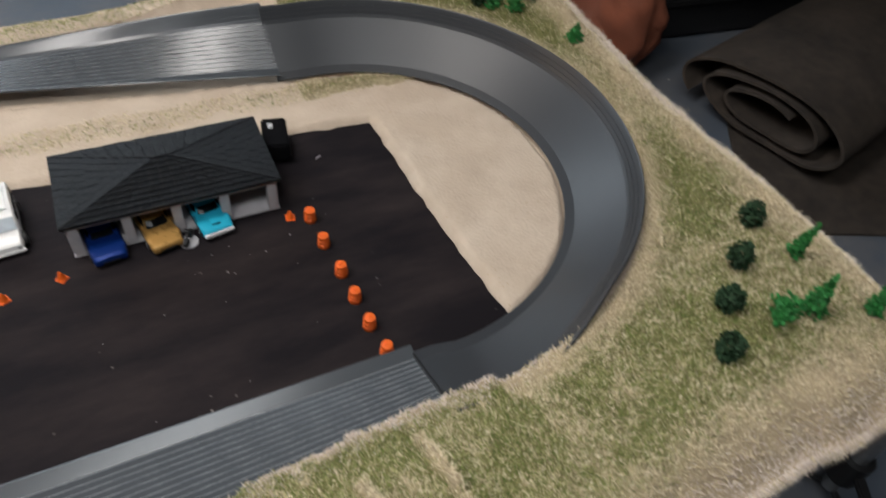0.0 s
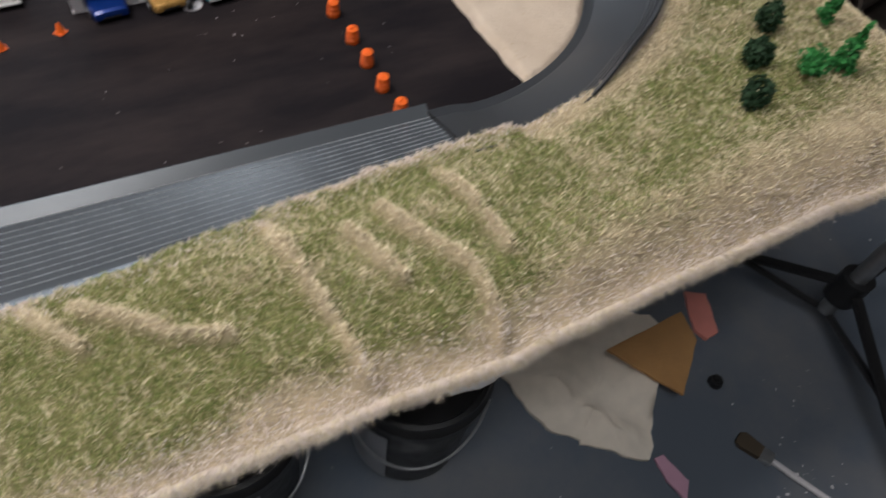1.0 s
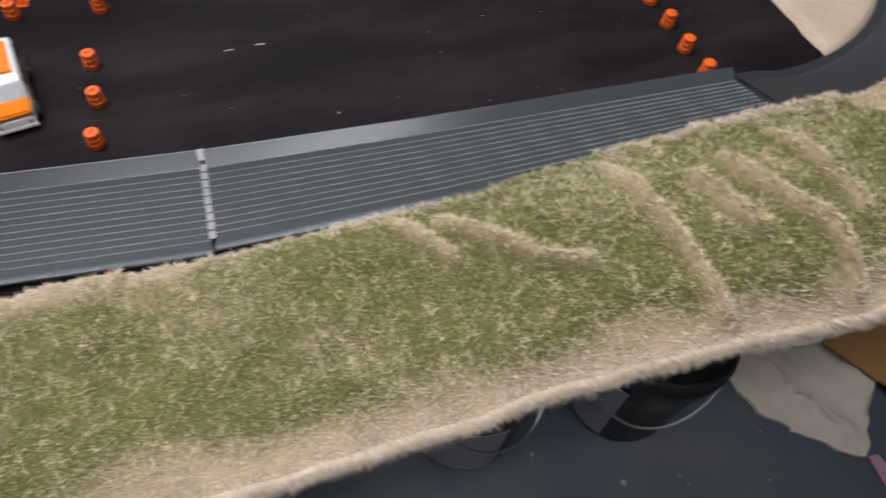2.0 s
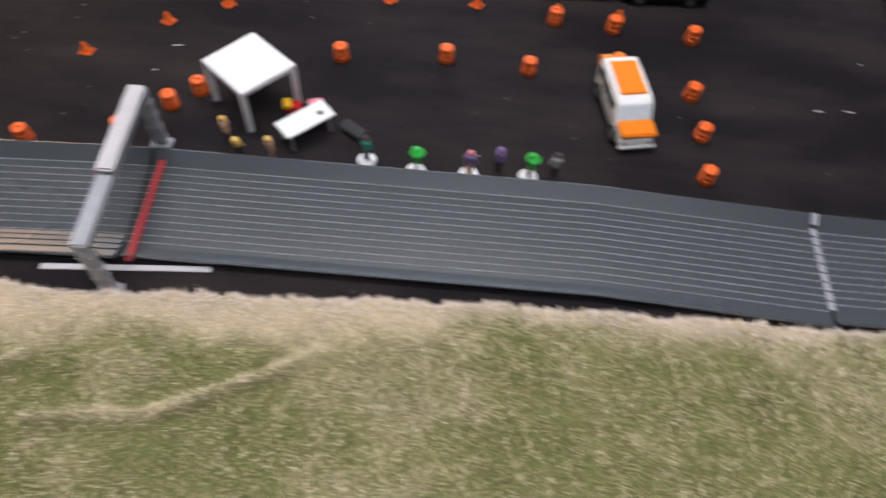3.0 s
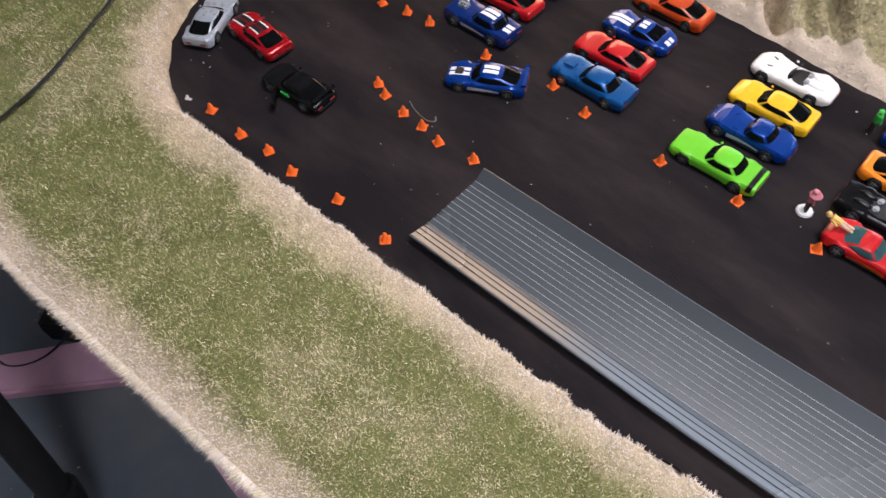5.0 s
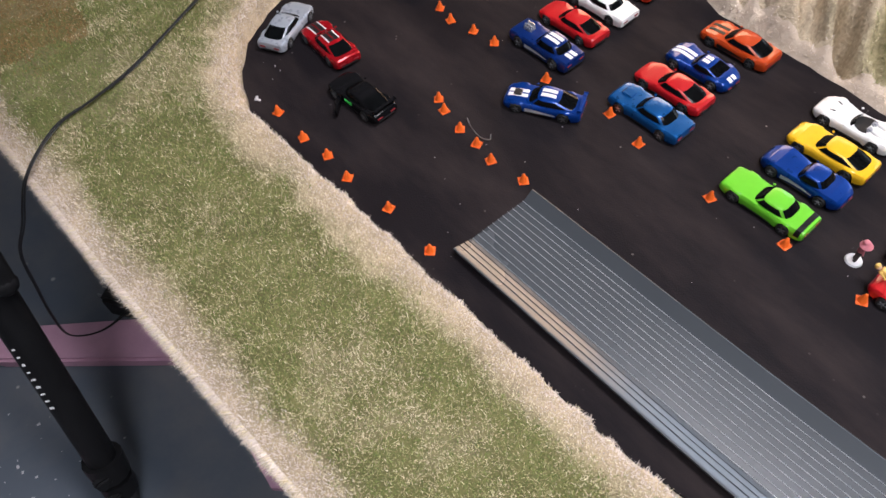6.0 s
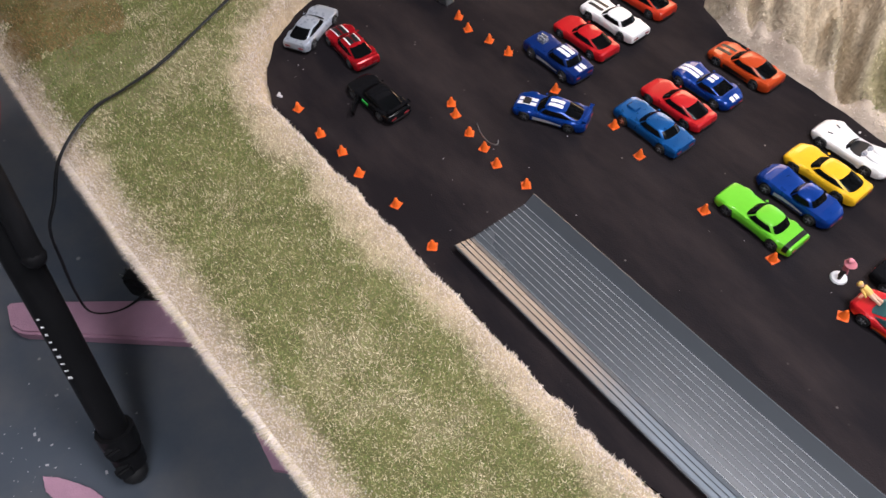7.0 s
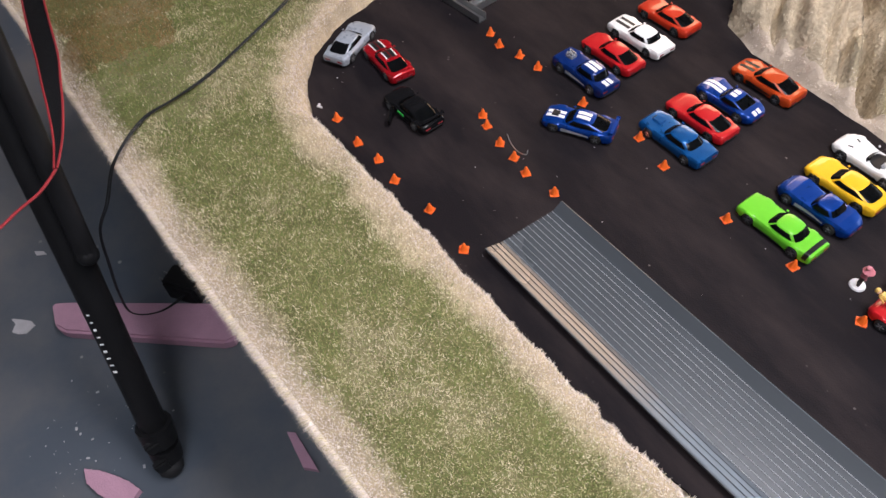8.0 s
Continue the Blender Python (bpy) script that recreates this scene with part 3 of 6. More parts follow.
        wide = wide * (1 + 0.35 * step01(0.9, 1.2, x))
        root = np.stack([x, y, h - 0.0006], -1)
        side = np.stack([-np.sin(az), np.cos(az), np.zeros(n)], -1) * (wide * rng.uniform(0.7, 1.3, n))[:, None] / 2
        V = np.stack([root - side, root + side, root + tip], 1).reshape(-1, 3)
        me = bpy.data.meshes.new(name)
        me.vertices.add(3 * n), me.loops.add(3 * n), me.polygons.add(n)
        me.vertices.foreach_set("co", V.ravel().astype(np.float32))
        me.loops.foreach_set("vertex_index", np.arange(3 * n, dtype=np.int32))
        me.polygons.foreach_set("loop_start", np.arange(0, 3 * n, 3, dtype=np.int32))
        u = rng.rand(n) * 0.78 + 0.22 * np.clip(2.8 * (smooth_noise(x, y, 190, 62, 2) - 0.5) + 0.5, 0, 1)
        west = (np.hypot((x + 0.53) / 0.11, (y + 0.24) / 0.06) < 0.55 + smooth_noise(x, y, 30, 60))
        mi = np.where(u < g * (0.50 + 0.16 * step01(-0.1, -0.3, x)), 0, np.where(u < g * 0.78, 2, 1))
        u2 = rng.rand(n)
        mi = np.where((mi == 1) & (u2 < 1 - step01(0.0, 0.035, np.minimum(e, d))), 4, mi)
        mi = np.where(west & (rng.rand(n) < 0.85) & (e > 0.012), 3, mi)
        dark = (np.hypot((x + 0.39) / 0.06, (y + 0.245) / 0.05) < 1.1 * smooth_noise(x, y, 40, 61) + 0.5) & (e > 0.012)
        mi = np.where(dark & (rng.rand(n) < 0.8), 0, mi)
        for m in M_BLADES:
            me.materials.append(m)
        me.polygons.foreach_set("material_index", mi.astype(np.int32))
        me.update()
        tagged(new(name, me), label, "grass", kind="stuff")

    fibres("static_grass", 2250000, 0.0037, 0.00082, 7, lambda x, y, e, d: np.where(y > 0.3, 0.35, np.where(x < -0.55, 0.5, 1.0)), "short green and straw static grass covering the slopes")

    # fluffy fibres hanging over the outer rim
    rng = np.random.RandomState(77)
    n = 120000
    along = rng.rand(n)
    south = along < 0.78
    x = np.where(south, WEST_X + (EAST_X - WEST_X) * along / 0.78, EAST_X)
    yo = rim_y(x)
    y = np.where(south, yo, yo + (NORTH_Y - yo) * (along - 0.78) / 0.22)
    h = land(np.clip(x - np.where(south, 0, 0.002), WEST_X + 0.001, EAST_X - 0.001), y + 0.001)[0]
    drop = rng.rand(n) ** 1.5 * 0.011 - 0.001
    nx, ny = np.where(south, rng.normal(0, 0.45, n), 1.0), np.where(south, -1.0, rng.normal(0, 0.45, n))
    root = np.stack([x + nx * 0.0 + np.where(south, 0, -0.001), y + np.where(south, 0.001, 0), h - drop], -1)
    tip = np.stack([nx, ny, rng.uniform(-0.9, 0.7, n)], -1)
    tip *= (rng.uniform(0.0030, 0.0085, n) * (1 + 0.5 * rng.rand(n) ** 6) / np.linalg.norm(tip, axis=1))[:, None]
    side = np.stack([-tip[:, 1], tip[:, 0], rng.normal(0, 0.002, n)], -1)
    side *= (0.0005 / np.maximum(np.linalg.norm(side, axis=1), 1e-6))[:, None]
    V = np.stack([root - side, root + side, root + tip], 1).reshape(-1, 3)
    me = bpy.data.meshes.new("rim_fluff")
    me.vertices.add(3 * n), me.loops.add(3 * n), me.polygons.add(n)
    me.vertices.foreach_set("co", V.ravel().astype(np.float32))
    me.loops.foreach_set("vertex_index", np.arange(3 * n, dtype=np.int32))
    me.polygons.foreach_set("loop_start", np.arange(0, 3 * n, 3, dtype=np.int32))
    for m in (M_BLADES[4], M_BLADES[1]):
        me.materials.append(m)
    me.polygons.foreach_set("material_index", (rng.rand(n) < 0.35).astype(np.int32))
    me.update()
    tagged(new("rim_fluff", me), "pale fluffy fibres hanging over the table rim", "fibres", kind="stuff")


landscape()


def asphalt():
    rng = np.random.RandomState(2)
    pts = []
    n = len(ASPHALT)
    for i in range(n):
        (ax, ay), (bx, by) = ASPHALT[i], ASPHALT[(i + 1) % n]
        k = max(int(math.hypot(bx - ax, by - ay) / 0.012), 1)
        for q in range(k):
            u = q / k
            pts.append((ax + (bx - ax) * u + (rng.rand() - 0.5) * 0.003, ay + (by - ay) * u + (rng.rand() - 0.5) * 0.003))
    bm = bmesh.new()
    slab(bm, pts, -0.003, 0.0)
    solid("pavement", bm, M_ASPHALT, Matrix(), "dusty black asphalt sheet of the model drag strip", "pavement", kind="structure")


asphalt()


def table():
    t = thing("table", pose(0.5, 0.14, FLOOR_Z), "dark timber table frame carrying the model landscape", "table")
    bm = bmesh.new()
    add_box(bm, 2.36, 0.66, 0.02, pose(0, 0.07, -FLOOR_Z - 0.056), 0.002)
    part("tabletop", bm, M_WOOD, t)
    for x in (-1.0, 1.0):
        for y in (-0.05, 0.35):
            bm = bmesh.new()
            add_box(bm, 0.06, 0.06, -FLOOR_Z - 0.066, pose(x, y, (-FLOOR_Z - 0.066) / 2), 0.003)
            part("leg", bm, M_WOOD, t)
    bm = bmesh.new()
    add_box(bm, 2.34, 0.70, 0.014, pose(0, 0.08, -FLOOR_Z - 0.039), 0.003)
    part("foam_board", bm, M_PINK, t, "pink foam board")


table()

# ---- the track ----
RIBS = [0.0175 + 0.0056 * k for k in range(12)]


def track_parts(width, low_lip=False, flat_rail=False):
    """The cross-sections of a track piece's parts: name, outline, material slot."""
    w, k = width, 0.0045 if low_lip else 0.0
    far = [(0.0, 0.0100 - k), (0.0010, 0.0102 - k), (0.0100, 0.0034 - k * 0.1), (0.0106, 0.0030), (0.0135, 0.0030), (0.0135, 0.0012), (0.0095, 0.0012), (0.0002, -0.001 if low_lip else 0.0080)]
    near = [(w - 0.0200, 0.0030), (w - 0.0165, 0.0040), (w - 0.0160, 0.0036), (w - 0.0120, 0.0053), (w - 0.0115, 0.0048), (w - 0.0070, 0.0067), (w - 0.0065, 0.0061), (w - 0.0016, 0.0082), (w - 0.0004, 0.0086), (w + 0.0004, 0.0086),
            (w + 0.0004, 0.0064), (w - 0.0095, 0.0022), (w - 0.0200, 0.0012)]
    edge = 0.0200
    if flat_rail:
        edge = 0.0095
        near = [(w - 0.0095, 0.0030), (w - 0.0060, 0.0033), (w - 0.0025, 0.0043), (w - 0.0010, 0.0060), (w, 0.0062), (w, 0.0044), (w - 0.0030, 0.0022), (w - 0.0095, 0.0012)]
    bed = [(0.0135, 0.0030), (w - edge, 0.0030), (w - edge, 0.0012), (0.0135, 0.0012)]
    # the first pale rib is added as a line along the far rail's crease
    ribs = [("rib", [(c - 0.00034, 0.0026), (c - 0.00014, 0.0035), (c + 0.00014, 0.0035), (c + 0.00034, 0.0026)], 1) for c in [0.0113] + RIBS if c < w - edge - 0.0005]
    return [("far_rail", far, 0), ("near_rail", near, 0), ("bed", bed, 0)] + ribs


def sweep_track(label, frames, width, bed_mat, rib_mat, name="track_piece", low_lip=False, flat_rail=False):
    t = thing(name, Matrix(), label, "race track", "track pieces")
    for nm, outline, slot in track_parts(width, low_lip, flat_rail):
        if slot and low_lip:
            continue
        bm = bmesh.new()
        loft(bm, [[o + d * a + u * b for a, b in outline] for o, d, u in frames])
        part(nm, bm, rib_mat if slot else bed_mat, t, angle=20)
    return t


def straight_piece(x0, x1, label, width, lift=0.0):
    fr = []
    k = max(int(abs(x1 - x0) / 0.03), 2)
    for i in range(k + 1):
        x = x0 + (x1 - x0) * i / k
        b = math.asin(float(twist(x)) * BANK_H / 0.085)
        fr.append((Vector((x, float(np.interp(x, FAR_EDGE_X, FAR_EDGE_Y)), lift)), Vector((0, -math.cos(b), math.sin(b))), Vector((0, math.sin(b), math.cos(b)))))
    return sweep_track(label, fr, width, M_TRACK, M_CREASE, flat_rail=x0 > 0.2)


straight_piece(0.0, 0.488, "grey ribbed plastic track, open end on the asphalt", 0.0885)
straight_piece(0.490, 0.953, "grey ribbed plastic track beside the finish gate", 0.0865, 0.0004)
straight_piece(0.955, 1.376, "grey ribbed plastic track along the grass bank", 0.0835)
joint_y = float(np.interp(0.954, FAR_EDGE_X, FAR_EDGE_Y))
bm = bmesh.new()
for k in range(9):
    add_box(bm, 0.0045, 0.0062, 0.0006, pose(0.954, joint_y - 0.012 - 0.0072 * k, 0.0042), 0.0001)
add_box(bm, 0.0045, 0.008, 0.0012, pose(0.954, joint_y - 0.004, 0.0092, 30))
solid("joint_strip", bm, M_GREYP, Matrix(), "worn pale connector strip across the track joint", "connector")


def curve_piece():
    fr = []
    b0 = math.asin(BANK_H * float(bank(np.array(-90.0))) / 0.086)
    for x in (1.374, 1.395):
        fr.append((Vector((x, CY - R_IN + 0.002, 0.0022)), Vector((0, -math.cos(b0), math.sin(b0))), Vector((0, math.sin(b0), math.cos(b0)))))
    for i in range(61):
        th = -90 + 3 * i
        rad = Vector((math.cos(radians(th)), math.sin(radians(th)), 0))
        b = math.asin(float(bank(np.array(float(th)))) * BANK_H / 0.086)
        fr.append((Vector((CX, CY, 0.001)) + rad * (R_IN + 0.001), rad * math.cos(b) + Vector((0, 0, math.sin(b))), Vector((0, 0, math.cos(b))) - rad * math.sin(b)))
    fr.append((Vector((1.385, CY + R_IN + 0.004, 0.001)), fr[-1][1], fr[-1][2]))
    sweep_track("dark grey banked plastic curve round the sand", fr, 0.086, M_BANK, M_BANK, "banked_curve", True)
    fr = []
    for x in np.linspace(1.388, 0.70, 24):
        u = float(np.clip((1.39 - x) / 0.32, 0, 1))
        b = math.asin(BANK_H / 0.086) * (1 - u) ** 1.2
        y = CY + R_IN + 0.006 + 0.19 * min(1.39 - x, 0.33)
        fr.append((Vector((x, y, 0.004)), Vector((0, math.cos(b), math.sin(b))), Vector((0, -math.sin(b), math.cos(b)))))
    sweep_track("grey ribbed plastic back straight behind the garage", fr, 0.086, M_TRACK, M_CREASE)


curve_piece()


def curve_joint():
    """Dark gap with broken tabs where the front straight meets the banked curve."""
    bm = bmesh.new()
    b = math.asin(BANK_H * float(bank(np.array(-90.0))) / 0.086)
    for a, n, wide in ((0.006, 0.012, 0.0022), (0.020, 0.016, 0.0010), (0.040, 0.020, 0.0012), (0.058, 0.010, 0.0024), (0.074, 0.014, 0.0014)):
        add_box(bm, wide, n, 0.0012, pose(1.3752, CY - R_IN + 0.002 - a * math.cos(b), 0.0074 + a * math.sin(b), -math.degrees(b)), 0.0002)
    solid("joint_gap", bm, M_BLACK, Matrix(), "dark broken tabs across the joint of two track pieces", "connector")


curve_joint()

# ---- toy cars ----
TYRE_MESH, RIM_MESH, RIM_DARK_MESH = None, None, None


def wheel_meshes():
    bm = bmesh.new()
    prof = [(0.0030, -0.0017), (0.0046, -0.0021), (0.0052, -0.0015), (0.0053, 0), (0.0052, 0.0015), (0.0046, 0.0021), (0.0030, 0.0017)]
    rings = [[(r * math.cos(a), y, r * math.sin(a)) for r, y in prof] for a in (2 * math.pi * k / 18 for k in range(19))]
    loft(bm, rings, closed=False, caps=False)
    bmesh.ops.remove_doubles(bm, verts=bm.verts, dist=1e-6)
    tyre = mesh_of("tyre", bm, M_RUBBER)
    out = []
    for m in (M_CHROME, M_RIMDARK):
        bm = bmesh.new()
        for s in (-1, 1):
            add_tube(bm, (0, 0.0012 * s, 0), (0, 0.0021 * s, 0), 0.0011, seg=8)
            for k in range(5):
                a = 2 * math.pi * k / 5
                add_box(bm, 0.0032, 0.0004, 0.0010, Matrix.Translation((0.0016 * math.cos(a), 0.0018 * s, 0.0016 * math.sin(a))) @ Matrix.Rotation(-a, 4, "Y"))
        add_tube(bm, (0, -0.0011, 0), (0, 0.0011, 0), 0.0034, seg=14, mi=1)
        out.append(mesh_of("rim", bm, [m, M_BLACK]))
    return tyre, *out


TYRE_MESH, RIM_MESH, RIM_DARK_MESH = wheel_meshes()
COUPE = [(-0.5, 0.80, 0.72), (-0.490, 0.89, 0.90), (-0.465, 0.94, 0.97), (-0.41, 0.975, 0.93), (-0.30, 0.99, 0.92), (-0.16, 0.975, 0.90), (0.0, 0.96, 0.88), (0.14, 0.97, 0.87), (0.28, 0.99, 0.85), (0.38, 0.97, 0.80), (0.45, 0.90, 0.71), (0.485, 0.80, 0.62), (0.5, 0.66, 0.50)]
MUSCLE = [(-0.5, 0.86, 0.82), (-0.49, 0.93, 0.93), (-0.44, 0.955, 0.95), (-0.33, 0.985, 0.96), (-0.18, 0.985, 0.92), (0.0, 0.955, 0.90), (0.16, 0.965, 0.90), (0.32, 0.98, 0.89), (0.42, 0.96, 0.87), (0.475, 0.93, 0.84), (0.495, 0.88, 0.74), (0.5, 0.82, 0.60)]
BOXY = [(-0.5, 0.90, 0.86), (-0.495, 0.96, 0.95), (-0.44, 0.99, 1.0), (-0.25, 1.0, 1.0), (0.0, 1.0, 1.0), (0.2, 1.0, 0.98), (0.36, 0.99, 0.94), (0.45, 0.97, 0.90), (0.49, 0.93, 0.80), (0.5, 0.88, 0.64)]
ROUND = [(-0.5, 0.58, 0.60), (-0.485, 0.72, 0.74), (-0.44, 0.87, 0.88), (-0.34, 0.99, 0.99), (-0.24, 1.0, 0.96), (-0.10, 0.91, 0.83), (0.06, 0.89, 0.82), (0.20, 0.97, 0.92), (0.31, 1.0, 0.97), (0.41, 0.92, 0.86), (0.475, 0.76, 0.68), (0.5, 0.56, 0.50)]


def deck_at(prof, u):
    us = [p[0] for p in prof]
    return float(np.interp(u, us, [p[1] for p in prof])), float(np.interp(u, us, [p[2] for p in prof]))


def car(m, paint, label, prof=COUPE, L=0.074, W=0.0305, deck=0.0130, H=0.0190, cab=(-0.34, -0.16, 0.06, 0.20), roof_w=0.66, stripes=None, stripe_w=0.0034, scoop=False, spoiler=0.0,
        rim="chrome", side=None, open_top=False, engine=False, roof_paint=None, door_open=False, tail_band=None, group="parked toy cars", name="toy_car", rear_glass=None, wheels=(0.31, -0.29), big_wheels=1.0,
        hood_stripes=None, nose=None, glass=None, vent=False, badge=False, plain_hood=False):
    """A die-cast car: shaped shell with wheel arches, domed cabin with curved panes, wheels and trim."""
    c = thing(name, m, label, "toy car", group)
    glass = glass or M_GLASS
    zw, ra_ = 0.0053 * big_wheels, 0.0061 * big_wheels

    def section(u):
        """Half of the shell's cross-section at u, from the sill up to the ridge."""
        w, t = deck_at(prof, u)
        hw, z1 = w * W / 2, t * deck
        z0 = 0.0026 + 0.0020 * max(0.0, (abs(u) - 0.43) / 0.07)
        dx = min(abs(u - wheels[0]), abs(u - wheels[1])) * L
        swell = math.exp(-(dx / 0.0075) ** 2)
        hw *= 1 + 0.022 * swell
        zc = min(max(z0, zw + math.sqrt(ra_ * ra_ - dx * dx)), z1 - 0.0012) if dx < ra_ else z0
        g = z1 - z0
        f = 0.0006 * swell
        lift = lambda k, e: max(zc + e, z0 + g * k)
        return [(hw * 0.55, z0 + 0.0004), (hw * 0.90, zc), (hw * 0.98, lift(0.06, 0.0003)), (hw, lift(0.42, 0.0006)), (hw * 0.988, lift(0.66, 0.0008)), (hw * 0.955, lift(0.85, 0.0010) + f), (hw * 0.88, z1 + f),
                (hw * 0.74, z1 + 0.0003 + f * 0.7), (hw * 0.45, z1 + 0.0006), (0.0, z1 + 0.0008)]

    def surf(u, y):
        top_line = section(u)[5:]
        return float(np.interp(abs(y), [p[0] for p in top_line[::-1]], [p[1] for p in top_line[::-1]]))

    # body shell
    us = sorted({round(p[0], 4) for p in prof} | {round(-0.5 + k / 62, 4) for k in range(63)})
    bm = bmesh.new()
    rings = []
    for u in us:
        half = section(u)
        rings.append([(u * L, a, b) for a, b in half] + [(u * L, -a, b) for a, b in half[-2::-1]] + [(u * L, 0, half[0][1])])
    loft(bm, rings)
    part("body", bm, paint, c, angle=42)
    # dark chassis
    bm = bmesh.new()
    add_box(bm, L * 0.95, W * 0.78, 0.0034, pose(0, 0, 0.0040), 0.0008)
    part("chassis", bm, M_BLACK, c)
    top = lambda u: deck_at(prof, u)[1] * deck + 0.0004
    ra, rb, fa, fb = cab
    crown_z = lambda x, y: H
    if open_top:
        bm = bmesh.new()
        slab(bm, [(L * (ra + fb) / 2 - 0.002 + L * (fb - ra) * 0.34 * math.cos(a), W * 0.33 * math.copysign(abs(math.sin(a)) ** 0.7, math.sin(a))) for a in (2 * math.pi * k / 24 for k in range(24))], top(0) - 0.002, top(0) + 0.0007)
        part("cockpit", bm, M_BLACK, c, "dark open cockpit")
        for s in (-1, 1):
            bm = bmesh.new()
            add_box(bm, 0.0045, 0.0062, 0.0038, pose(L * (ra + 0.15), s * W * 0.15, top(0) + 0.0016, 0, -12), 0.0012)
            part("seat", bm, M_GREYP, c)
            bm = bmesh.new()
            add_ball(bm, (L * (ra + 0.02), s * W * 0.17, top(ra)), 0.0040, 12, (1.9, 0.8, 0.6))
            part("headrest_fairing", bm, paint, c)
            bm = bmesh.new()
            add_box(bm, 0.0050, 0.0014, 0.0006, pose(L * 0.30, s * W * 0.20, surf(0.30, W * 0.2) + 0.0001, 0, 0, s * 18), 0.0002)
            part("hood_slit", bm, M_BLACK, c)
        bm = bmesh.new()
        loft(bm, [[(L * fa + 0.0045 * math.cos(a), W * 0.34 * math.sin(a), top(fa) + 0.0002), (L * fa + 0.0020 * math.cos(a) - 0.0015, W * 0.30 * math.sin(a), top(fa) + 0.0044)] for a in (radians(-80 + 20 * k) for k in range(9))], closed=False, caps=False)
        bmesh.ops.solidify(bm, geom=bm.faces[:], thickness=0.0005)
        part("windshield", bm, glass, c)
    else:
        bw, rw = W * 0.86 / 2, W * roof_w / 2
        xb, ab, xr, ar = L * (ra + fb) / 2, L * (fb - ra) / 2, L * (rb + fa) / 2, L * (fa - rb) / 2
        zr = H - 0.0011

        def dome(deg, h):
            """A point on the cabin: deg round from the nose, h from the belt line (0) to the roof's rim (1)."""
            cs, sn = math.cos(radians(deg)), math.sin(radians(deg))
            ex, ey = math.copysign(abs(cs) ** 0.52, cs), math.copysign(abs(sn) ** 0.52, sn)
            x0, y0 = xb + ab * ex, bw * ey * (0.965 - 0.035 * (ex < 0) * abs(ex))
            x1, y1 = xr + ar * ex, rw * ey
            zb = top(x0 / L) - 0.0010
            return Vector((x0 + (x1 - x0) * h, (y0 + (y1 - y0) * h) * (1 + 0.035 * math.sin(math.pi * h)), zb + (zr - zb) * (1 - (1 - h) ** 1.18)))

        crown_z = lambda x, y: zr + 0.0011 * (1 - min(1, max(abs(x - xr) / ar, abs(y) / rw)) ** 2.4)
        bm = bmesh.new()
        deg = [360 * k / 56 for k in range(56)]
        rings = [[dome(d, h) for d in deg] for h in (0, 0.15, 0.35, 0.6, 0.8, 0.92, 1.0)]
        for k in (0.93, 0.82, 0.6, 0.3, 0.08):
            rings.append([Vector((xr + (p.x - xr) * k, p.y * k, zr + 0.0011 * (1 - k ** 2.4))) for p in rings[6]])
        loft(bm, rings)
        part("roof", bm, roof_paint or paint, c, angle=50)

        def pane(nm, d0, d1, h0, h1, mm, slant=0.0):
            bm = bmesh.new()
            rows = []
            for i in range(11):
                row = []
                for j in range(5):
                    h = h0 + (h1 - h0) * j / 4
                    q = d0 + (d1 - d0) * i / 10
                    q += slant * (1 - j / 4) * (i / 10)
                    p = dome(q, h)
                    n = (dome(q + 2, h) - dome(q - 2, h)).cross(dome(q, h + 0.05) - dome(q, h - 0.05)).normalized()
                    row.append(p + n * 0.00030)
                rows.append(row)
            loft(bm, rows, closed=False, caps=False)
            bmesh.ops.solidify(bm, geom=bm.faces[:], thickness=0.0006)
            part(nm, bm, mm, c)

        pane("windshield", -40, 40, 0.12, 0.88, glass)
        pane("rear_window", 137, 223, 0.16, 0.86, rear_glass or glass)
        pane("side_window", 53, 113, 0.22, 0.84, glass, 8)
        pane("side_window", 307, 247, 0.22, 0.84, glass, -8)
    # wheels
    for sx in wheels:
        for s in (-1, 1):
            w = part("wheel", TYRE_MESH, M_RUBBER, c, at=pose(sx * L, s * (deck_at(prof, sx)[0] * W / 2 - 0.0010), zw) @ Matrix.Scale(big_wheels, 4))
            part("rim", RIM_DARK_MESH if rim == "dark" else RIM_MESH, M_CHROME, w)
    # lamps and bumpers
    for s in (-1, 1):
        w, t = deck_at(prof, 0.465)
        bm = bmesh.new()
        add_ball(bm, (0.470 * L, s * w * W * 0.37, t * deck * 0.84), 0.0015, 8, (1.0, 1.3, 0.7))
        part("headlight", bm, M_CHROME, c)
        w, t = deck_at(prof, -0.495)
        bm = bmesh.new()
        add_box(bm, 0.0012, W * 0.20, 0.0018, pose(-0.498 * L, s * w * W * 0.30, t * deck * 0.74), 0.0003)
        part("taillight", bm, M_STRAPRED, c)
    bm = bmesh.new()
    add_box(bm, 0.0016, W * 0.50, 0.0022, pose(0.496 * L, 0, 0.0058), 0.0004)
    part("grille", bm, M_BLACK, c)
    bm = bmesh.new()
    add_box(bm, 0.0016, W * 0.62, 0.0018, pose(-0.496 * L, 0, 0.0050), 0.0004)
    part("rear_valance", bm, M_BLACK, c)

    def band(u0, u1, y, wid, mm, nm, follow, n=12):
        """A printed stripe that lies on the curved shell."""
        bm = bmesh.new()
        rings = []
        for i in range(n + 1):
            u = u0 + (u1 - u0) * i / n
            ys = [y - wid / 2, y, y + wid / 2]
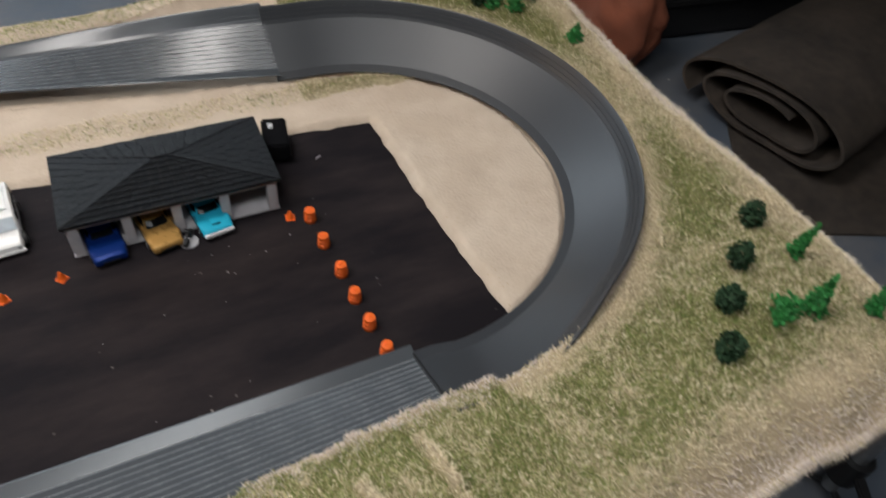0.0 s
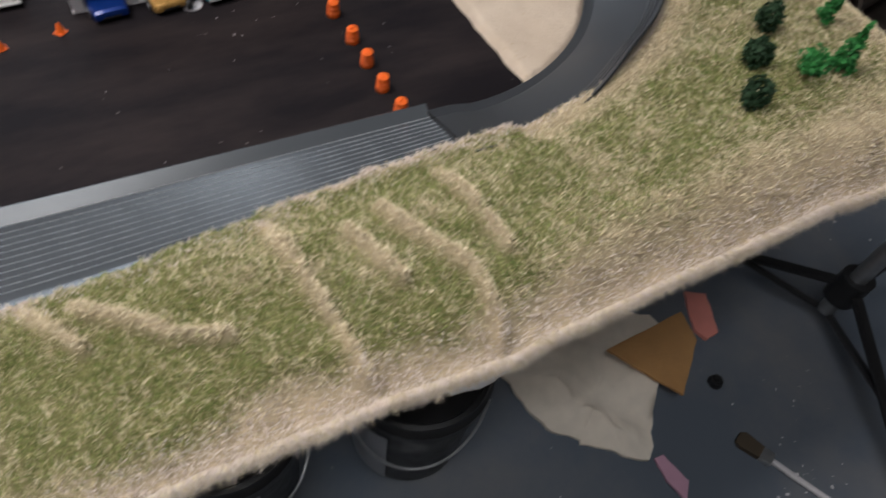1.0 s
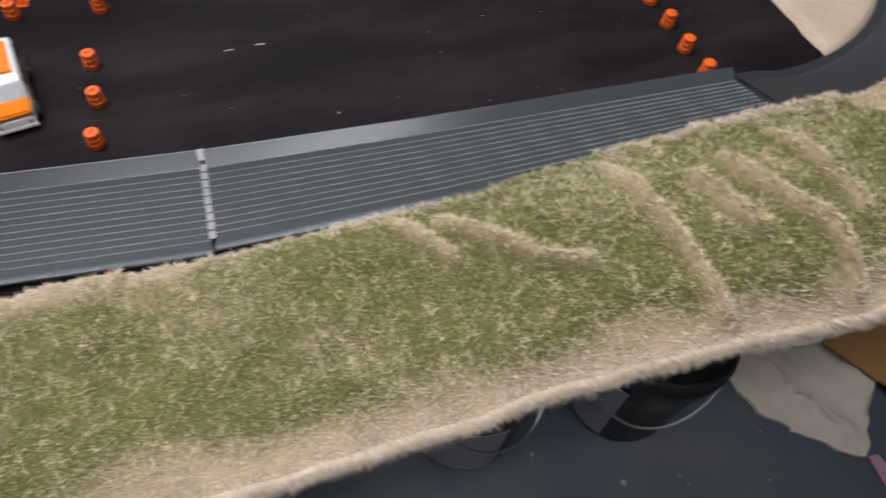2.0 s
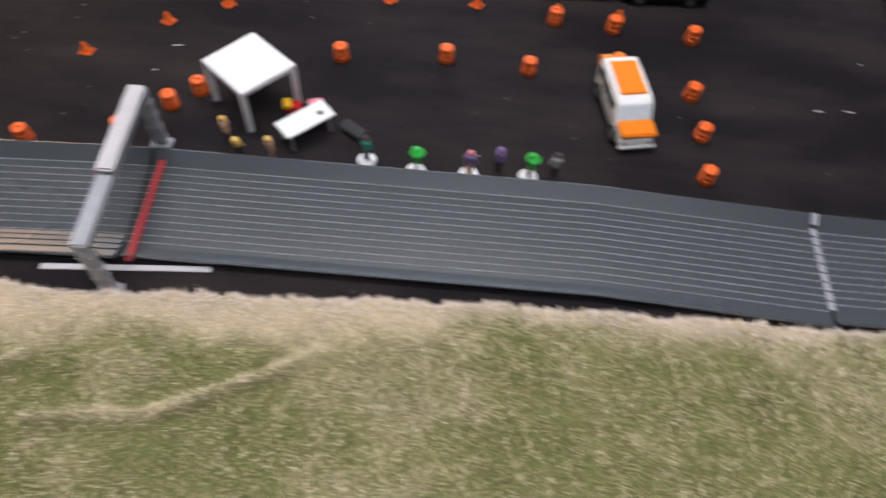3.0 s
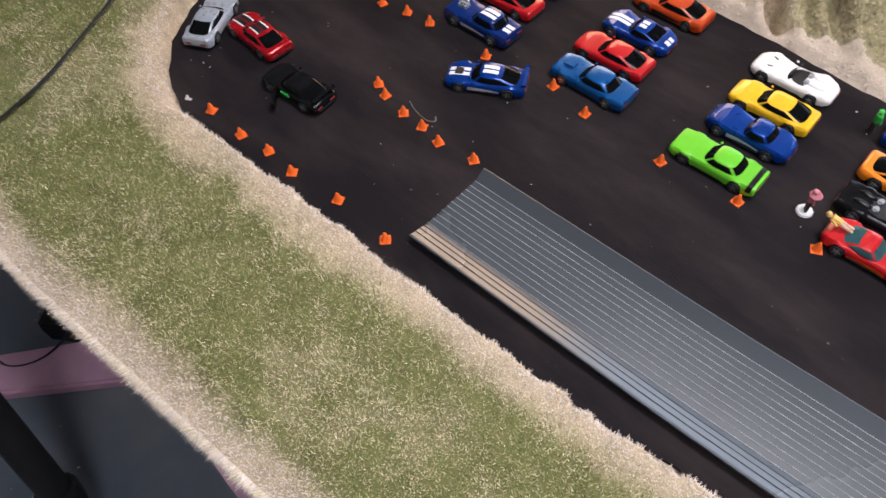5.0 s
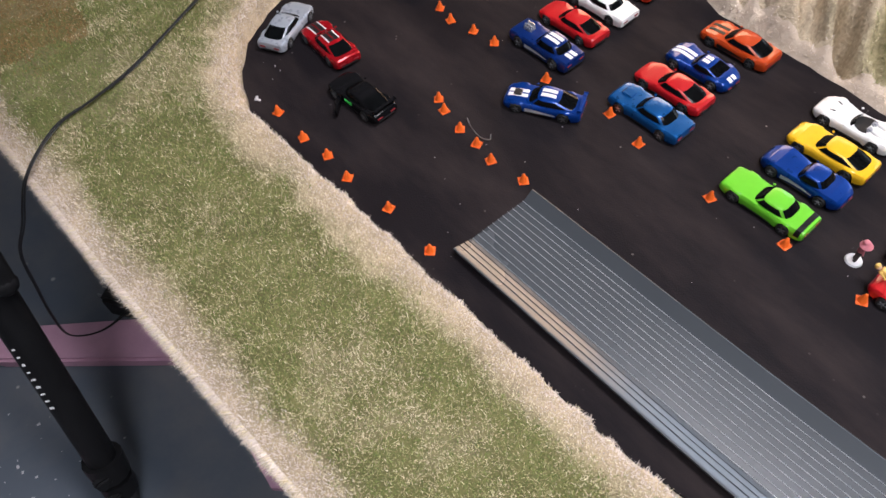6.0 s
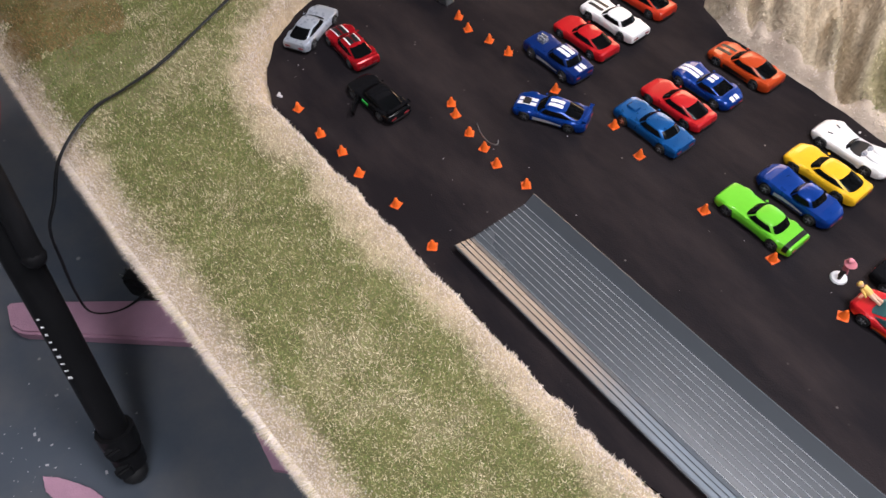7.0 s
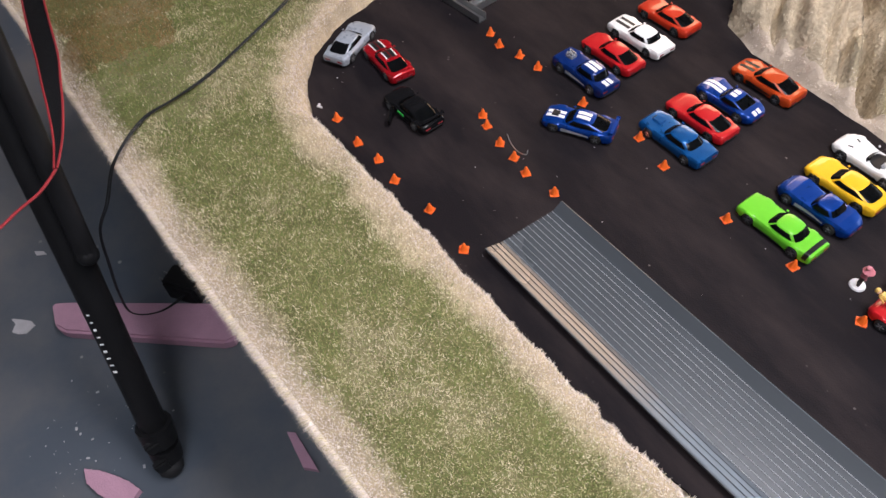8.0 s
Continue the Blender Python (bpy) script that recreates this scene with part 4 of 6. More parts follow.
            rings.append([(u * L, q, follow(u, q) - 0.0005) for q in ys] + [(u * L, q, follow(u, q) + 0.00022) for q in ys[::-1]])
        loft(bm, rings)
        part(nm, bm, mm, c)

    over = lambda u, y: crown_z(u * L, y)
    if stripes:
        for mm, offs, *own in stripes:
            sw = own[0] if own else stripe_w
            for y in offs:
                if not plain_hood:
                    band(fb + 0.005, 0.46, y, sw, mm, "stripe", surf)
                if not open_top:
                    band(rb + 0.02, fa - 0.02, y, sw, mm, "stripe", over)
                if ra > -0.43:
                    band(-0.475, ra - 0.005, y, sw, mm, "stripe", surf)
    if hood_stripes:
        for y in (-0.0040, 0.0040):
            band(fb + 0.008, 0.44, y, 0.0040, hood_stripes, "hood_stripe", surf)
    if vent:
        bm = bmesh.new()
        add_box(bm, 0.0075, 0.0085, 0.0016, pose(0.34 * L, 0, surf(0.34, 0) + 0.0002), 0.0005)
        part("hood_vent", bm, M_BLACK, c, "black hood vent")
    if badge:
        bm = bmesh.new()
        slab(bm, [(0.31 * L + 0.0052 * math.cos(a), 0.0058 * math.sin(a)) for a in (2 * math.pi * k / 20 for k in range(20))], surf(0.31, 0) - 0.0006, surf(0.31, 0) + 0.0004)
        mark = part("hood_badge", bm, M_WHITE, c, "pale oval hood badge")
        for k in (-1, 0, 1):
            bm = bmesh.new()
            add_box(bm, 0.0012, 0.0076 - 0.0024 * abs(k), 0.0002, pose(0.31 * L + 0.0024 * k, 0, surf(0.31, 0) + 0.0005))
            part("writing_bar", bm, M_DARKC, mark)
    if nose:
        bm = bmesh.new()
        add_box(bm, 0.0030, W * 0.92, 0.0046, pose(0.496 * L, 0, 0.0070), 0.0008)
        part("front_bumper", bm, nose, c, "pale front bumper")
    for s in (-1, 1):
        bm = bmesh.new()
        add_box(bm, 0.0022, 0.0022, 0.0014, pose(L * (fb - 0.06), s * W * 0.475, deck * 0.95 + 0.0006), 0.0005)
        part("mirror", bm, paint, c)
        bm = bmesh.new()
        add_box(bm, L * 0.36, 0.0008, 0.0012, pose(0.01 * L, s * W * 0.475, 0.0034), 0.0002)
        part("sill", bm, M_BLACK, c)
    if tail_band:
        bm = bmesh.new()
        rings = []
        for u in (-0.462, -0.445, -0.425, -0.405):
            half = [(a * 1.012, b + 0.00025) for a, b in section(u)[3:]]
            rings.append([(u * L, a, b) for a, b in half] + [(u * L, -a, b) for a, b in half[-2::-1]])
        loft(bm, rings, closed=False, caps=False)
        bmesh.ops.solidify(bm, geom=bm.faces[:], thickness=0.0004)
        part("tail_stripe", bm, tail_band, c)
    if side:
        for s in (-1, 1):
            bm = bmesh.new()
            z = deck * 0.46
            loft(bm, [[(u * L, s * (section(u)[3][0] + 0.0002), z + k) for k in (-h, h)] for u, h in ((-0.19, 0.0006), (-0.05, 0.0012), (0.1, 0.0017), (0.20, 0.0019))], closed=False, caps=False)
            bmesh.ops.solidify(bm, geom=bm.faces[:], thickness=0.0005)
            part("side_stripe", bm, side, c)
    if scoop:
        bm = bmesh.new()
        add_box(bm, 0.011, 0.0085, 0.0020, pose(0.33 * L, 0, surf(0.33, 0) + 0.0005), 0.0007)
        part("hood_scoop", bm, paint, c)
        bm = bmesh.new()
        add_box(bm, 0.0008, 0.0070, 0.0012, pose(0.33 * L + 0.0056, 0, surf(0.33, 0) + 0.0006), 0.0002)
        part("scoop_mouth", bm, M_BLACK, c)
    if engine:
        bm = bmesh.new()
        add_box(bm, 0.010, 0.008, 0.005, pose(0.30 * L, 0, surf(0.30, 0) + 0.0012), 0.0006)
        for k in range(4):
            for s in (-1, 1):
                add_tube(bm, (0.30 * L - 0.0036 + 0.0024 * k, s * 0.0020, surf(0.3, 0) + 0.003), (0.30 * L - 0.0036 + 0.0024 * k, s * 0.0024, surf(0.3, 0) + 0.0062), 0.0010, seg=6)
        part("engine", bm, M_CHROME, c, "chrome engine through the hood")
    if spoiler:
        zt = surf(-0.46, 0)
        bm = bmesh.new()
        add_box(bm, 0.0034, W * 0.84, 0.0008, pose(-0.475 * L, 0, zt + spoiler, 0, -6), 0.0003)
        for s in (-1, 1):
            add_box(bm, 0.0024, 0.0010, spoiler, pose(-0.465 * L, s * W * 0.30, zt + spoiler / 2))
            add_box(bm, 0.0040, 0.0007, 0.0020, pose(-0.475 * L, s * W * 0.42, zt + spoiler))
        part("spoiler", bm, paint, c)
    if door_open:
        # hinged at the front edge, swung well out
        turn = pose(0.17 * L, W * 0.48, 0, 0, 0, -52)
        bm = bmesh.new()
        loft(bm, [[(x, y, z) for x, z in ((0, 0.0035), (-0.021, 0.0035), (-0.022, 0.0105), (-0.019, 0.0115), (-0.003, 0.0115), (0, 0.0105))] for y in (-0.0009, 0.0009)])
        bm.transform(turn)
        door = part("door", bm, paint, c, "open black door")
        bm = bmesh.new()
        for a, b in (((-0.002, 0, 0.011), (-0.008, 0, 0.0165)), ((-0.008, 0, 0.0165), (-0.018, 0, 0.0165)), ((-0.018, 0, 0.0165), (-0.021, 0, 0.011))):
            add_tube(bm, a, b, 0.0006, seg=6)
        bm.transform(turn)
        part("door_frame", bm, paint, door)
        bm = bmesh.new()
        add_box(bm, 0.010, 0.0010, 0.0032, pose(0.02 * L, W * 0.484, 0.0085), 0.0003)
        part("interior", bm, M_GREENC, c, "bright green interior behind the open door")
    return c


def paint(name, col, rough=0.38, metal=0.0, coat=0.5):
    return mat(name, col, rough, metal, coat, 0.07, 150, 0.02, 1500, spec=0.2)


P_GREEN = paint("lime_paint", (0.14, 0.52, 0.025))
P_BLUE = paint("deep_blue_paint", (0.003, 0.040, 0.25), 0.32, 0.4)
P_NAVY = paint("navy_paint", (0.004, 0.026, 0.16), 0.34, 0.3)
P_MET = paint("metallic_blue_paint", (0.008, 0.095, 0.32), 0.32, 0.5)
P_RED = paint("bright_red_paint", (0.46, 0.010, 0.014))
P_CRIMSON = paint("crimson_paint", (0.36, 0.008, 0.014), 0.24, 0.3)
P_YELLOW = paint("yellow_paint", (0.80, 0.46, 0.012))
P_ORANGE = paint("orange_paint", (0.80, 0.22, 0.012))
P_BURNT = paint("burnt_orange_paint", (0.46, 0.052, 0.008))
P_WHITE = paint("white_paint", (0.80, 0.79, 0.78), 0.3)
P_BLACK = paint("black_paint", (0.007, 0.007, 0.008), 0.14, 0.0, 0.0)
P_SILVER = paint("silver_grey_paint", (0.34, 0.37, 0.42), 0.3, 0.2)
P_TEAL = paint("cyan_paint", (0.02, 0.36, 0.52))
P_GOLD = paint("gold_paint", (0.46, 0.26, 0.08), 0.3, 0.3)
P_VERM = paint("vermilion_paint", (0.50, 0.032, 0.010))
ST = 0.0042
TWO = lambda mm: [(mm, (-0.0030, 0.0030))]


def at(x, y, heading):
    return pose(x, y, 0.0, 0, 0, heading)


FAST = (-0.45, -0.17, 0.06, 0.20)
NOTCH = (-0.30, -0.20, 0.05, 0.17)
# row nearest the west end
car(at(-0.123, 0.139, 181), P_NAVY, "dark blue toy dragster with white stripes and exposed engine", MUSCLE, 0.077, 0.030, 0.0155, 0.0225, (-0.36, -0.26, 0.00, 0.10), stripes=TWO(M_WHITE), stripe_w=ST, plain_hood=True, engine=True, side=M_WHITE, big_wheels=1.12)
car(at(-0.129, 0.184, 181), P_RED, "bright red toy coupe with black rear window", COUPE, 0.075, 0.030, 0.0130, 0.0185, FAST)
car(at(-0.131, 0.228, 182), P_WHITE, "white toy coupe with black hood stripes", MUSCLE, 0.077, 0.0305, 0.0130, 0.0188, NOTCH, hood_stripes=M_BLACK, rim="dark")
car(at(-0.137, 0.278, 182), P_VERM, "orange-red toy coupe parked beside a white car", COUPE, 0.074, 0.0305, 0.0130, 0.0185, FAST, rim="dark")
# second row
car(at(0.006, 0.143, 181), P_MET, "metallic light blue toy muscle car with hood scoop", MUSCLE, 0.078, 0.0310, 0.0135, 0.0195, (-0.33, -0.20, 0.05, 0.16), scoop=True)
car(at(-0.001, 0.184, 181), P_RED, "red toy coupe with large black rear window", COUPE, 0.075, 0.0305, 0.0125, 0.0180, FAST, rim="dark")
car(at(-0.001, 0.226, 182), P_BLUE, "dark blue toy sports car with twin white stripes", ROUND, 0.071, 0.0310, 0.0125, 0.0175, (-0.40, -0.12, 0.02, 0.13), stripes=TWO(M_WHITE), stripe_w=ST)
car(at(0.004, 0.277, 181), P_BURNT, "burnt orange toy coupe with black hood stripes", COUPE, 0.076, 0.0315, 0.0135, 0.0195, FAST, hood_stripes=M_BLACK, side=M_BLACK, rim="dark")
# third row
car(at(0.138, 0.134, 181), P_GREEN, "lime green toy muscle car with black tail stripe", MUSCLE, 0.078, 0.0300, 0.0130, 0.0190, (-0.30, -0.19, 0.03, 0.14), tail_band=M_BLACK, rim="dark")
car(at(0.142, 0.180, 181), P_BLUE, "deep blue vintage toy roadster with hardtop and white cove", ROUND, 0.075, 0.0300, 0.0140, 0.0195, (-0.28, -0.19, 0.00, 0.07), side=M_WHITE)
car(at(0.141, 0.220, 181), P_YELLOW, "bright yellow toy coupe with black windows", COUPE, 0.074, 0.0310, 0.0130, 0.0180, FAST, rim="dark")
car(at(0.138, 0.264, 181), P_WHITE, "white open-top toy race car with dark cockpit", ROUND, 0.076, 0.0310, 0.0125, 0.0170, (-0.30, -0.1, 0.02, 0.14), open_top=True)
# fourth row, noses to the gate
redcar = car(at(0.271, 0.132, 1), P_RED, "red toy race car with pale hood badge and flames", ROUND, 0.074, 0.0300, 0.0125, 0.0175, (-0.34, -0.14, -0.02, 0.10), side=M_ORANGE, badge=True, glass=M_GLASSTEAL)
car(at(0.266, 0.170, 0), P_BLACK, "glossy black toy convertible between two cars", MUSCLE, 0.077, 0.0310, 0.0125, 0.0175, (-0.30, -0.1, 0.02, 0.14), open_top=True)
car(at(0.264, 0.212, 1), P_ORANGE, "orange toy coupe with dark windows", COUPE, 0.075, 0.0305, 0.0130, 0.0180, FAST)
car(at(0.263, 0.258, 1), P_BLUE, "deep blue toy muscle car beside the sand slope", MUSCLE, 0.076, 0.0310, 0.0130, 0.0185, (-0.33, -0.20, 0.05, 0.16))
# cars that have finished their run
car(at(-0.069, 0.083, 209), P_BLUE, "blue toy race car with white stripes and wing", COUPE, 0.074, 0.0305, 0.0130, 0.0185, FAST, stripes=TWO(M_WHITE), stripe_w=ST, side=M_WHITE, spoiler=0.0030, vent=True, group="racing toy cars", rim="dark")
car(at(-0.327, -0.033, 119), P_SILVER, "silver grey toy coupe touching a red car", COUPE, 0.074, 0.0310, 0.0135, 0.0190, FAST, group="racing toy cars", rim="dark")
car(at(-0.274, -0.016, 177), P_CRIMSON, "metallic red toy coupe with black and white stripes", COUPE, 0.074, 0.0310, 0.0130, 0.0185, FAST, stripes=[(M_WHITE, (-0.0060, 0.0060), 0.0012), (M_BLACK, (-0.0029, 0.0029), 0.0046)], group="racing toy cars", rim="dark")
car(at(-0.191, -0.038, 184), P_BLACK, "black toy race car with open door and rear wing", COUPE, 0.072, 0.0310, 0.0130, 0.0185, FAST, spoiler=0.0045, door_open=True, group="racing toy cars", rim="dark")
# vehicles in the paddock
car(at(0.799, 0.238, 186), P_RED, "bright red toy wagon parked at the white kerb", BOXY, 0.076, 0.0300, 0.0140, 0.0225, (-0.47, -0.43, 0.05, 0.14), roof_w=0.80, group="paddock vehicles", rim="dark")
car(at(0.872, 0.240, 184), P_BLACK, "glossy black toy sedan parked at the kerb", BOXY, 0.074, 0.0310, 0.0130, 0.0185, (-0.34, -0.22, 0.05, 0.16), group="paddock vehicles", rim="dark")


def van(m, body, roof, label):
    v = thing("toy_van", m, label, "toy van", "paddock vehicles")
    L, W = 0.070, 0.030
    bm = bmesh.new()
    rings = []
    for x, w, z in ((-0.035, 0.90, 0.026), (-0.0335, 0.97, 0.0285), (-0.02, 1, 0.0295), (0.006, 1, 0.0295), (0.012, 0.98, 0.027), (0.019, 0.97, 0.0165), (0.030, 0.93, 0.0145), (0.0345, 0.86, 0.0115), (0.0355, 0.76, 0.009)):
        h = w * W / 2
        half = [(h * 0.92, 0.0035), (h, 0.007), (h, z * 0.62), (h * 0.95, z - 0.002), (h * 0.86, z)]
        rings.append([(x, a, b) for a, b in half] + [(x, -a, b) for a, b in half[::-1]])
    loft(bm, rings)
    part("body", bm, body, v, angle=30)
    bm = bmesh.new()
    add_box(bm, 0.034, 0.0205, 0.0016, pose(-0.011, 0, 0.0302), 0.0005)
    part("roof", bm, roof, v, "contrasting roof panel")
    bm = bmesh.new()
    loft(bm, [[(0.0125, -0.012, 0.0262), (0.0125, 0.012, 0.0262), (0.0192, 0.0125, 0.0172), (0.0192, -0.0125, 0.0172)], [(0.0135, -0.012, 0.0266), (0.0135, 0.012, 0.0266), (0.0200, 0.0125, 0.0176), (0.0200, -0.0125, 0.0176)]])
    part("windshield", bm, M_GLASSCLEAR, v)
    for s in (-1, 1):
        for x0, x1 in ((-0.030, -0.018), (-0.016, -0.004), (-0.002, 0.010)):
            bm = bmesh.new()
            add_box(bm, x1 - x0, 0.0010, 0.0066, pose((x0 + x1) / 2, s * 0.0147, 0.0218, s * 6), 0.0003)
            part("side_window", bm, M_GLASS, v)
        bm = bmesh.new()
        add_ball(bm, (0.0345, s * 0.0095, 0.0085), 0.0022, 8, (0.6, 1, 1))
        part("headlight", bm, M_CHROME, v)
        for x in (-0.021, 0.022):
            w = part("wheel", TYRE_MESH, M_RUBBER, v, at=pose(x, s * 0.0145, 0.0064) @ Matrix.Scale(1.2, 4))
            part("rim", RIM_MESH, M_CHROME, w)
    bm = bmesh.new()
    add_box(bm, 0.0025, 0.028, 0.003, pose(0.0355, 0, 0.0055), 0.0006)
    part("bumper", bm, body, v)
    return v


van(at(0.484, 0.259, -40), P_WHITE, mat("mustard_roof", (0.42, 0.27, 0.015), 0.5), "white toy camper van with mustard yellow roof panel")
truck = van(at(0.827, 0.093, -79), P_WHITE, P_ORANGE, "orange and white toy truck facing the track")
bm = bmesh.new()
add_box(bm, 0.016, 0.027, 0.004, pose(0.027, 0, 0.0158), 0.0012)
part("hood", bm, P_ORANGE, truck, "orange hood")
bm = bmesh.new()
add_tube(bm, (-0.038, -0.012, 0.020), (-0.038, -0.004, 0.020), 0.006, seg=12)
add_ball(bm, (-0.040, 0.003, 0.020), 0.006, 8)
part("rear_load", bm, P_ORANGE, truck, "orange load strapped on the tail")
van(at(1.088, 0.262, -86), P_WHITE, P_WHITE, "plain white toy van beside the garage")
# garage cars, noses out
car(at(1.166, 0.221, -84), P_NAVY, "dark blue toy car backed into a garage bay", BOXY, 0.070, 0.030, 0.0125, 0.0175, NOTCH, group="garage cars")
car(at(1.212, 0.219, -80), P_GOLD, "gold toy sedan with bright windscreen in a bay", MUSCLE, 0.072, 0.030, 0.0130, 0.0185, NOTCH, group="garage cars", rear_glass=M_GLASSCLEAR)
car(at(1.259, 0.221, -82), P_TEAL, "cyan toy pickup with white front in a bay", MUSCLE, 0.072, 0.030, 0.0130, 0.0180, NOTCH, group="garage cars", scoop=True, nose=M_WHITE)


# ---- cones and barrels ----
def cone_thing(m):
    c = thing("traffic_cone", m, "small orange plastic traffic cone with square foot on asphalt", "traffic cone", "orange cones")
    bm = bmesh.new()
    add_box(bm, 0.0088, 0.0088, 0.0012, pose(0, 0, 0.0006), 0.0004)
    part("foot", bm, M_ORANGE, c)
    bm = bmesh.new()
    loft(bm, [[(r * math.cos(a), r * math.sin(a), z) for a in (2 * math.pi * k / 10 for k in range(10))] for r, z in ((0.0040, 0.0010), (0.0036, 0.0018), (0.0022, 0.0058), (0.0012, 0.0092), (0.0006, 0.0098))])
    part("cone", bm, M_ORANGE, c)
    return c


CONES = [(-0.233, -0.106), (-0.189, -0.107), (-0.156, -0.103), (-0.123, -0.105), (-0.072, -0.099), (-0.015, -0.101), (-0.246, 0.106), (-0.223, 0.101), (-0.194, 0.107), (-0.166, 0.110),
         (-0.143, 0.017), (-0.128, 0.011), (-0.100, 0.006), (-0.076, 0.005), (-0.053, 0.001), (-0.017, 0.006), (-0.093, 0.110), (-0.021, 0.120), (0.021, 0.111), (0.101, 0.108),
         (0.170, 0.113), (0.238, 0.112), (0.309, 0.110), (0.408, 0.113), (0.461, 0.154), (0.504, 0.180), (0.556, 0.200), (0.636, 0.202), (0.710, 0.205), (0.779, 0.204), (0.831, 0.203),
         (1.127, 0.186), (1.331, 0.187), (1.081, 0.179)]
first = cone_thing(at(CONES[0][0], CONES[0][1], 20))
for x, y in CONES[1:]:
    copy_thing(first, at(x, y, random.uniform(0, 90)))


def barrel_thing(m):
    b = thing("traffic_barrel", m, "ribbed orange plastic traffic barrel standing on asphalt", "traffic barrel", "orange barrels")
    bm = bmesh.new()
    prof = [(0.0058, 0), (0.0061, 0.0006), (0.0057, 0.0040), (0.0059, 0.0046), (0.0054, 0.0050), (0.0053, 0.0083), (0.0055, 0.0089), (0.0050, 0.0093), (0.0048, 0.0124), (0.0051, 0.0130), (0.0048, 0.0138), (0.0030, 0.0141)]
    loft(bm, [[(r * math.cos(a), r * math.sin(a), z) for a in (2 * math.pi * k / 16 for k in range(16))] for r, z in prof])
    part("shell", bm, M_ORANGE, b)
    bm = bmesh.new()
    add_box(bm, 0.0045, 0.0012, 0.0014, pose(0, 0, 0.0146), 0.0003)
    part("handle", bm, M_ORANGE, b)
    return b


BARRELS = [(0.394, 0.022), (0.459, 0.036), (0.487, 0.065), (0.505, 0.081), (0.523, 0.098), (0.605, 0.129), (0.688, 0.137), (0.754, 0.131), (0.776, 0.192), (0.825, 0.188), (0.891, 0.183), (0.883, 0.118), (0.886, 0.077), (0.884, 0.036),
           (1.348, 0.178), (1.349, 0.142), (1.352, 0.103), (1.353, 0.071), (1.354, 0.039), (1.357, 0.008)]
first = barrel_thing(at(BARRELS[0][0], BARRELS[0][1], 0))
for x, y in BARRELS[1:]:
    copy_thing(first, at(x, y, random.uniform(0, 90)))


# ---- finish gate ----
def gate():
    g = thing("finish_gate", at(0.490, -0.030, 0), "grey finish gate with red sign over the track", "finish gate")
    for y, h in ((-0.062, 0.052), (0.058, 0.056)):
        bm = bmesh.new()
        add_box(bm, 0.009, 0.005, h, pose(0, y, h / 2), 0.0008)
        for k in range(4):
            add_box(bm, 0.010, 0.006, 0.002, pose(0, y, 0.008 + 0.012 * k), 0.0004)
        part("post", bm, M_GREYP, g)
        bm = bmesh.new()
        add_box(bm, 0.014, 0.010, 0.003, pose(0, y, 0.0015), 0.0006)
        part("foot", bm, M_GREYP, g)
    bm = bmesh.new()
    add_box(bm, 0.010, 0.124, 0.006, pose(0, -0.002, 0.0545), 0.0010)
    part("beam", bm, M_GREYP, g)
    bm = bmesh.new()
    add_box(bm, 0.0112, 0.070, 0.004, pose(0.0005, 0.022, 0.0600), 0.0012)
    part("sensor_box", bm, M_RENDER, g, "pale grey sensor box")
    bm = bmesh.new()
    add_box(bm, 0.0030, 0.066, 0.016, pose(-0.0060, 0.022, 0.0490), 0.0006)
    part("sign", bm, M_REDSIGN, g, "red sign board with dark bars")
    for k in range(3):
        bm = bmesh.new()
        add_box(bm, 0.0006, 0.013, 0.006, pose(-0.0076, 0.003 + 0.019 * k, 0.0490))
        part("writing_bar", bm, M_DARKC, g)
    bm = bmesh.new()
    add_box(bm, 0.0042, 0.082, 0.0026, pose(0.006, -0.0010, 0.0050), 0.0005)
    part("red_strip", bm, M_REDSIGN, g, "red strip across the track")
    bm = bmesh.new()
    add_box(bm, 0.108, 0.0042, 0.0012, pose(0.004, -0.0448, 0.0006, 0, 0, 4.0), 0.0004)
    part("base_strip", bm, M_RENDER, g, "white strip under the track edge")


gate()


# ---- canopy, table, paddock clutter ----
def canopy():
    c = thing("canopy_tent", at(0.549, 0.076, 2), "white pop-up canopy tent on four legs", "canopy tent")
    corners = [(-0.033, -0.001), (0.0, -0.0315), (0.033, 0.0), (-0.002, 0.0305)]
    bm = bmesh.new()
    ring = lambda k, z: [(x * k, y * k, z) for x, y in corners]
    loft(bm, [ring(1.0, 0.037), ring(1.0, 0.0405), ring(0.96, 0.0412), ring(0.02, 0.0455)])
    part("roof", bm, M_WHITE, c, angle=8)
    for x, y in corners:
        bm = bmesh.new()
        add_box(bm, 0.0045, 0.0020, 0.0385, pose(x * 0.93, y * 0.93, 0.01925, 0, 0, 40), 0.0004)
        part("leg", bm, M_WHITE, c)


canopy()


